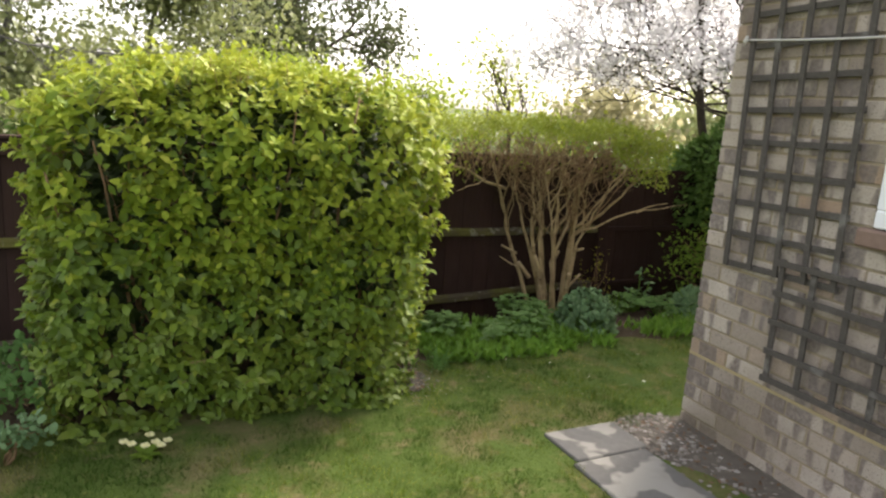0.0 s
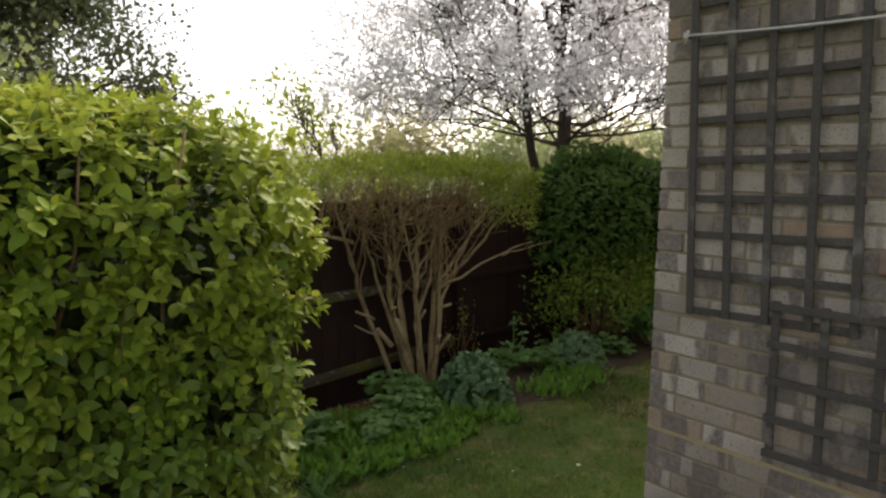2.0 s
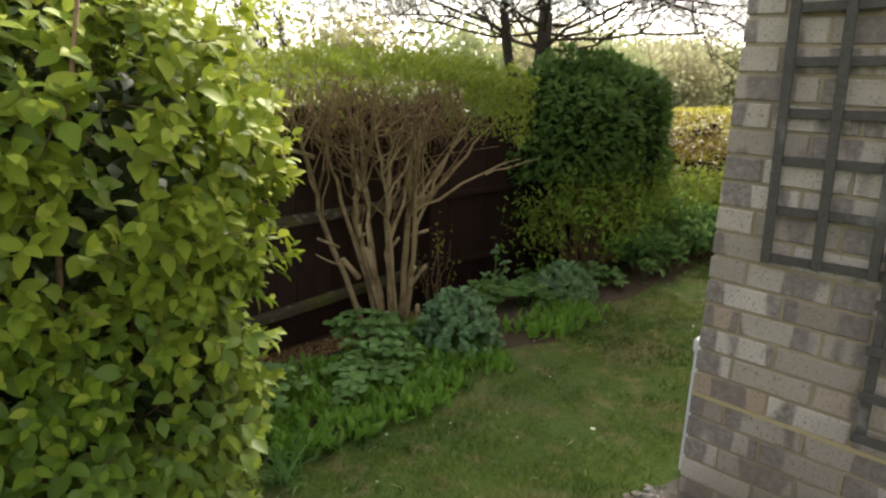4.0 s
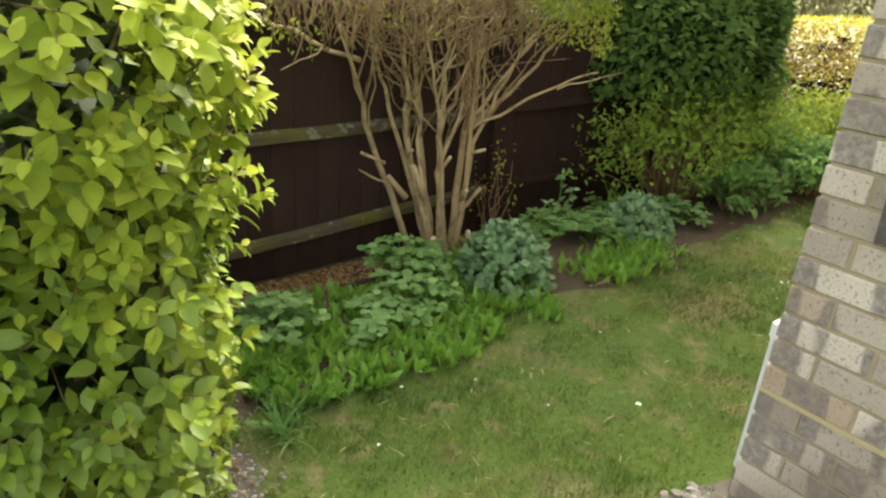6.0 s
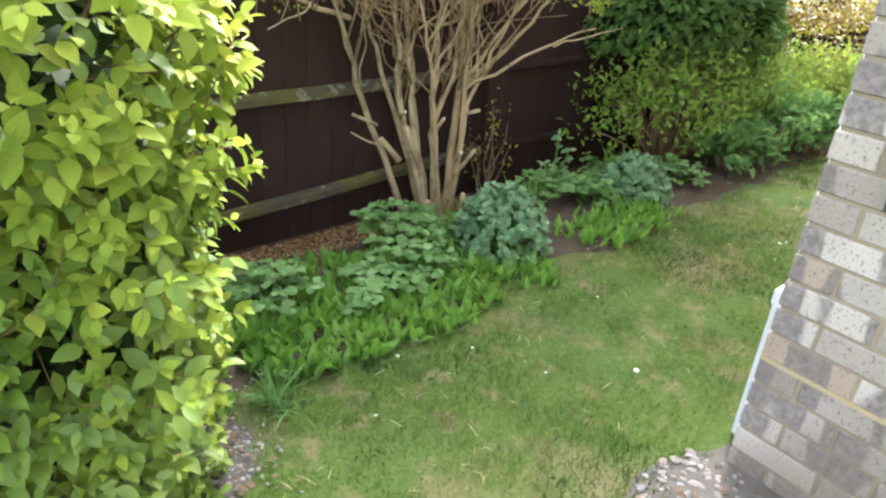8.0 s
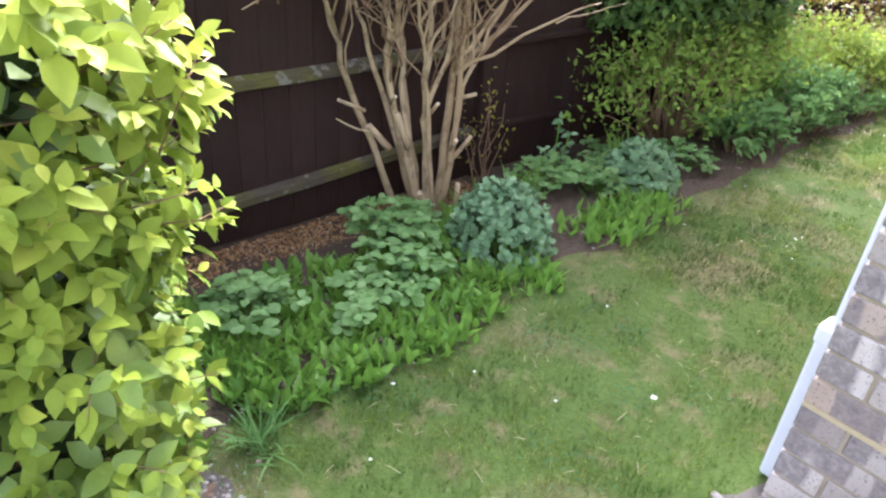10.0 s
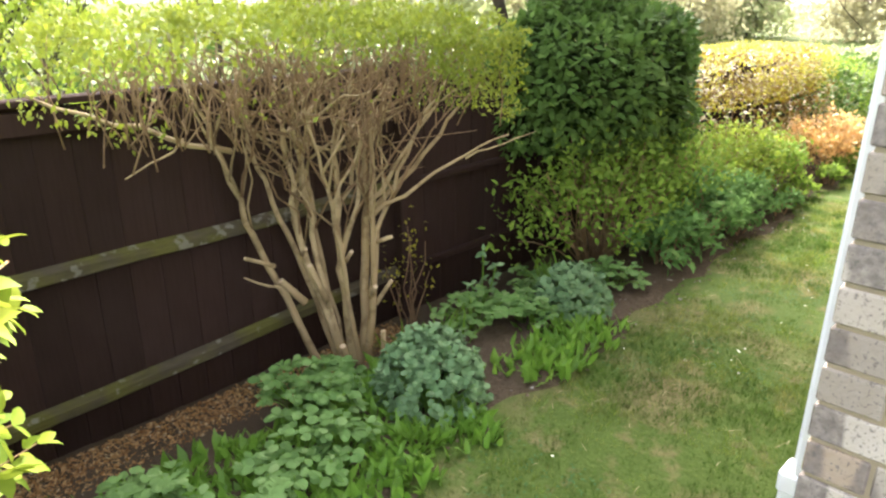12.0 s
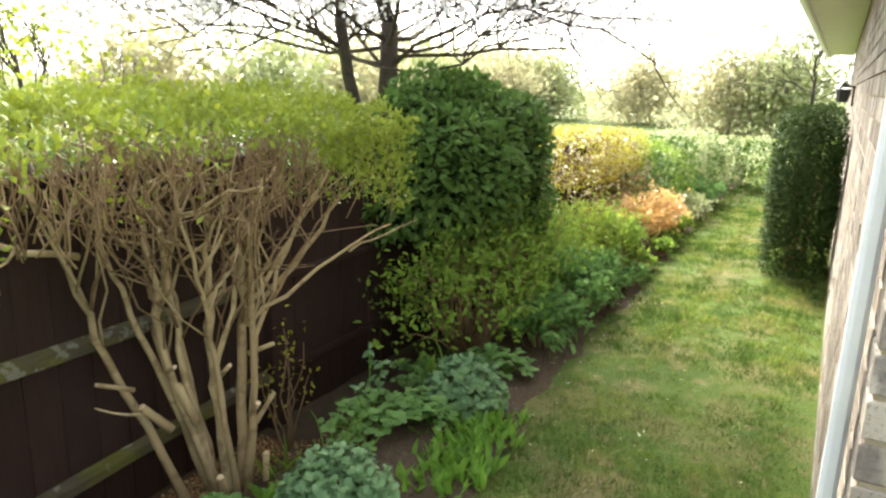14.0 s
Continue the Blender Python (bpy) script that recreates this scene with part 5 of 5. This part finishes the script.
def make_wall_strip():
    verts, faces = [], []
    n = 60
    for i in range(n + 1):
        y = -3.6 + 3.62 * i / n
        verts += [(-0.37 + 0.02 * math.sin(7 * y) + 0.01 * math.sin(23 * y), y, -0.058), (0.01, y, -0.050)]
    faces = [(2 * i, 2 * i + 1, 2 * i + 3, 2 * i + 2) for i in range(n)]
    ob = new("wall_strip", raw_mesh("wall_strip", verts, faces, DUST, True))
    tagged(ob, "bare dusty strip of earth at the foot of the wall", "soil", kind="structure")


make_wall_strip()


def make_mulch_chips():
    n = 8000
    x = rng.uniform(-1.4, 1.0, n)
    y = FENCE_Y - 0.03 - np.abs(rng.normal(0, 0.16, n))
    p = np.stack([x, y, np.array([land(a, b) + 0.02 for a, b in zip(x, y)])], 1)
    ax = unit(rng.normal(0, 1, (n, 3)) * np.array([1, 1, 0.25]))
    s = rng.uniform(0.007, 0.026, n)
    ob = new("bark_chips", leaf_mesh("bark_chips", p, ax, rng.normal(0, 0.3, (n, 3)) + np.array([0, 0, 1]), s, s * 0.4, MULCH, LEAF4))
    tagged(ob, "orange-brown bark chips at the fence's foot", "mulch", kind="stuff")


make_mulch_chips()


def make_daisy():
    base = thing("daisy", (0.085, 0.38, -0.06), "small white daisy in the short grass", "flower", "daisies in the lawn")
    n = 10
    a = np.arange(n) * 2 * math.pi / n
    ax = np.stack([np.cos(a), np.sin(a), 0.15 + 0 * a], 1)
    p = np.array([(0.085, 0.38, -0.022)]) + ax * 0.002
    attach(new("petals", leaf_mesh("petals", p, ax, np.tile((0, 0, 1.0), (n, 1)), 0.009, 0.005, PETAL, LEAF4)), base)
    bm = bmesh.new()
    tube(bm, [(0.085, 0.38, -0.062), (0.086, 0.38, -0.023)], [0.0008, 0.0008], 4)
    part("stalk", bm, LILY, base)
    bm = bmesh.new()
    bmesh.ops.create_icosphere(bm, subdivisions=1, radius=0.003, matrix=Matrix.Translation((0.085, 0.38, -0.021)) @ Matrix.Diagonal((1, 1, 0.5, 1)))
    part("eye", bm, YELLOW, base, "yellow flower eye")
    return base


daisy = make_daisy()
for x, y in [(-0.26, 0.785), (-0.15, 0.55)] + [(rng.uniform(-1.0, 2.2), rng.uniform(-0.3, 0.95)) for _ in range(16)] + [(rng.uniform(1.0, 5.0), rng.uniform(0.15, 1.1)) for _ in range(26)]:
    if not (-0.75 < x < 0.2 and y < 0.2):
        copy_thing(daisy, Matrix.Translation((x, y, land(x, y))) @ Matrix.Rotation(rng.uniform(0, 6), 4, "Z") @ Matrix.Scale(rng.uniform(0.38, 0.65), 4))


def make_primrose():
    x, y = -2.40, 0.32
    base = thing("primrose", (x, y, -0.06), "pale yellow primrose flowers at the lawn's edge", "plant")
    P, A = [], []
    for i in range(7):
        c = Vector((x + rng.normal(0, 0.05), y + rng.normal(0, 0.03), -0.06 + rng.uniform(0.035, 0.06)))
        for j in range(5):
            a = j * 1.257
            P.append(c)
            A.append((math.cos(a), math.sin(a) - 0.3, 0.3))
    P, A = np.array(P), np.array(A)
    attach(new("petals", leaf_mesh("petals", P, A, np.tile((0, -0.6, 0.8), (len(P), 1)), 0.02, 0.017, PRIMROSE, ROUND)), base)
    n = 22
    a = rng.uniform(0, 6.28, n)
    ax = np.stack([np.cos(a), np.sin(a), rng.uniform(0.2, 0.7, n)], 1)
    foliage("foliage", base, np.tile((x, y, -0.06), (n, 1)), ax, np.tile((0, 0, 1.0), (n, 1)), 0.07, 0.03, SHRUB, LEAF8)


make_primrose()
make_low_shrub("variegated_plant", "low white-variegated leafy plant at the lawn's edge", (-2.92, 0.40), (0.20, 0.14, 0.16), 260, 0.04, SEDUM, 12, wide=0.6, shape=ROUND)


# ---- grass ----
def make_turf(name, label, n, x0, x1, y0, y1, h, w):
    x, y = rng.uniform(x0, x1, n), rng.uniform(y0, y1, n)
    e = np.array([edge(a) for a in x])
    keep = (y < e + 0.03 + 0.09 * rng.random(n) ** 2 * (np.sin(9 * x) + np.sin(23 * x + 1) > 0)) & ~((x > -0.02) & (y < 0.01)) & ~((x > -0.74) & (x < 0.02) & (y < 0.05 + 0.025 * np.sin(9 * x) + 0.02 * np.sin(31 * x) - 0.09 * rng.random(n) ** 3))
    keep &= ~(((x + 1.15) / 0.15) ** 2 + ((y - 0.8) / 0.20) ** 2 < 1 - 0.6 * rng.random(n) ** 2)
    keep &= ~((x < -1.25) & (y > 0.72))
    x, y = x[keep], y[keep]
    n = len(x)
    q = np.stack([x, y, 0 * x], 1)
    thin = 0.7 * lumps(q, 5.0, 3.0) + 0.8 * lumps(q, 14.0, 1.0)
    hh = h * np.clip(0.85 + 0.8 * thin, 0.25, 1.7) * rng.uniform(0.5, 1.25, n)
    a = rng.uniform(0, 6.28, n)
    t = np.abs(rng.normal(0.55, 0.35, n))
    ax = np.stack([np.sin(t) * np.cos(a), np.sin(t) * np.sin(a), np.cos(t)], 1)
    p = np.stack([x, y, -0.062 + 0 * x], 1)
    blade = (np.array([(-.5, 0, 0), (.5, 0, 0), (-.35, .55, .03), (.35, .55, .03), (0, 1, -.12)]), [(0, 1, 3, 2), (2, 3, 4)])
    ob = new(name, leaf_mesh(name, p, ax, rng.normal(0, 0.5, (n, 3)) + np.array([0, 0, 0.6]), hh, w, GRASS, blade))
    tagged(ob, label, "grass", kind="stuff")


make_turf("lawn_grass", "short green lawn grass with dry straw-coloured patches", 150000, -2.9, 2.4, -1.6, 1.2, 0.026, 0.0026)
make_turf("lawn_grass", "short green lawn grass along the path between bed and house", 70000, 2.4, 8.0, 0.0, 1.35, 0.032, 0.004)
make_turf("lawn_grass", "short green lawn grass towards the garden's end", 26000, 8.0, 15.5, -0.5, 1.5, 0.04, 0.008)


def make_clover():
    spots = []
    for _ in range(26):
        cx, cy = rng.uniform(-1.2, 3.5), rng.uniform(0.1, 1.0)
        r = rng.uniform(0.03, 0.10)
        if cx < 0.1 and cy < 0.3:
            continue
        spots += [(cx + rng.normal(0, r), cy + rng.normal(0, r)) for _ in range(int(700 * r))]
    spots = np.array([q for q in spots if q[1] < edge(q[0]) and q[1] > 0.02])
    k = 3
    p = np.repeat(np.column_stack([spots, np.full(len(spots), -0.045) + rng.normal(0, 0.004, len(spots))]), k, 0)
    a = np.tile(np.arange(k) * 2.094, len(spots)) + np.repeat(rng.uniform(0, 6, len(spots)), k)
    ax = np.stack([np.cos(a), np.sin(a), 0.2 + 0 * a], 1)
    s = rng.uniform(0.0035, 0.0075, len(p))
    ob = new("clover", leaf_mesh("clover", p, ax, np.tile((0, 0, 1.0), (len(p), 1)) + rng.normal(0, 0.2, (len(p), 3)), s, s * 0.9, CLOVER, ROUND))
    tagged(ob, "grey-green clover and weeds in the lawn", "clover", kind="stuff")
    n = 260
    x = rng.uniform(-1.1, 4.5, n)
    y = rng.uniform(0.08, 1.15, n)
    keep = ~((x < 0.2) & (y < 0.25)) & (y < np.array([edge(q) for q in x]) + 0.05)
    x, y = x[keep], y[keep]
    a = rng.uniform(0, 6.28, len(x))
    ax = np.stack([np.cos(a), np.sin(a), rng.uniform(0, 0.25, len(x))], 1)
    s = rng.uniform(0.02, 0.06, len(x))
    straw = (np.array([(-.5, 0, 0), (.5, 0, 0), (-.5, .5, .08), (.5, .5, .08), (0, 1, 0)]), [(0, 1, 3, 2), (2, 3, 4)])
    ob = new("dry_straw", leaf_mesh("dry_straw", np.stack([x, y, np.full(len(x), -0.042)], 1), ax, np.tile((0, 0, 1.0), (len(x), 1)), s, 0.0022, STRAW, straw))
    tagged(ob, "loose dry straw-coloured stalks on the lawn", "straw", kind="stuff")


STRAW = plain("straw", (0.30, 0.25, 0.13), (0.42, 0.35, 0.20), 60.0)
make_clover()


# ---- bricks ----
def brick_mesh(length, along):
    d = 0.1025
    bm = one_box((0, 0, 0), (length, d, 0.065) if along == "x" else (d, length, 0.065), 0.003)
    me = bpy.data.meshes.new("brick")
    bm.to_mesh(me)
    bm.free()
    me.materials.append(BRICK)
    return me


def lay_bricks():
    shared = {}
    rest = {"front": ([], []), "side": ([], [])}
    count = {"front": 0, "side": 0}
    cube = [(0, 0, 0), (1, 0, 0), (1, 1, 0), (0, 1, 0), (0, 0, 1), (1, 0, 1), (1, 1, 1), (0, 1, 1)]
    quads = [(0, 3, 2, 1), (4, 5, 6, 7), (0, 1, 5, 4), (1, 2, 6, 5), (2, 3, 7, 6), (3, 0, 4, 7)]

    def lay(which, s, length, z):
        """s: where the brick begins, measured from the corner."""
        along = "y" if which == "front" else "x"
        near = s < (1.45 if which == "front" else 0.75) and -0.1 < z < 2.0
        j = abs(rng.normal(0, 0.0012))
        if which == "front":
            lo = (0.0 + j, -s - length, z)
        else:
            lo = (s, -0.1025 - j, z)
        if near and count[which] < 300:
            key = (round(length, 4), along)
            if key not in shared:
                shared[key] = brick_mesh(length, along)
            ob = attach(new("brick", shared[key]), WALL_FRONT if which == "front" else WALL_SIDE)
            ob.location = lo
            count[which] += 1
        else:
            size = (0.1025, length, 0.065) if along == "y" else (length, 0.1025, 0.065)
            v, f = rest[which]
            k = len(v)
            v += [tuple(lo[i] + c[i] * size[i] for i in range(3)) for c in cube]
            f += [tuple(k + i for i in q) for q in quads]

    for c in range(-3, 31):
        z = 0.005 + c * COURSE
        if z + 0.065 > WALL_TOP:
            break
        for which, whole, reach in (("front", c % 2 == 0, 6.9), ("side", c % 2 != 0, 15.9)):
            s = 0.0 if whole else SHORT + JOINT
            while s < reach:
                length = LONG
                a, b = -s - length, -s
                if which == "front" and b > WIN_Y0 and a < WIN_Y1 and z + 0.065 > WIN_Z0 - 0.07 and z < WIN_Z1:
                    if b > WIN_Y1 + 0.03 and a < WIN_Y1:
                        lay(which, s, -(WIN_Y1 + 0.002) - s, z)
                    if a < WIN_Y0 - 0.03 and b > WIN_Y0:
                        lay(which, -WIN_Y0 + 0.004, s + length + WIN_Y0 - 0.004, z)
                else:
                    lay(which, s, length, z)
                s += length + JOINT
    for which, (v, f) in rest.items():
        ob = attach(new("brickwork", raw_mesh("brickwork", v, f, BRICK)), WALL_FRONT if which == "front" else WALL_SIDE, "", "stuff")


lay_bricks()
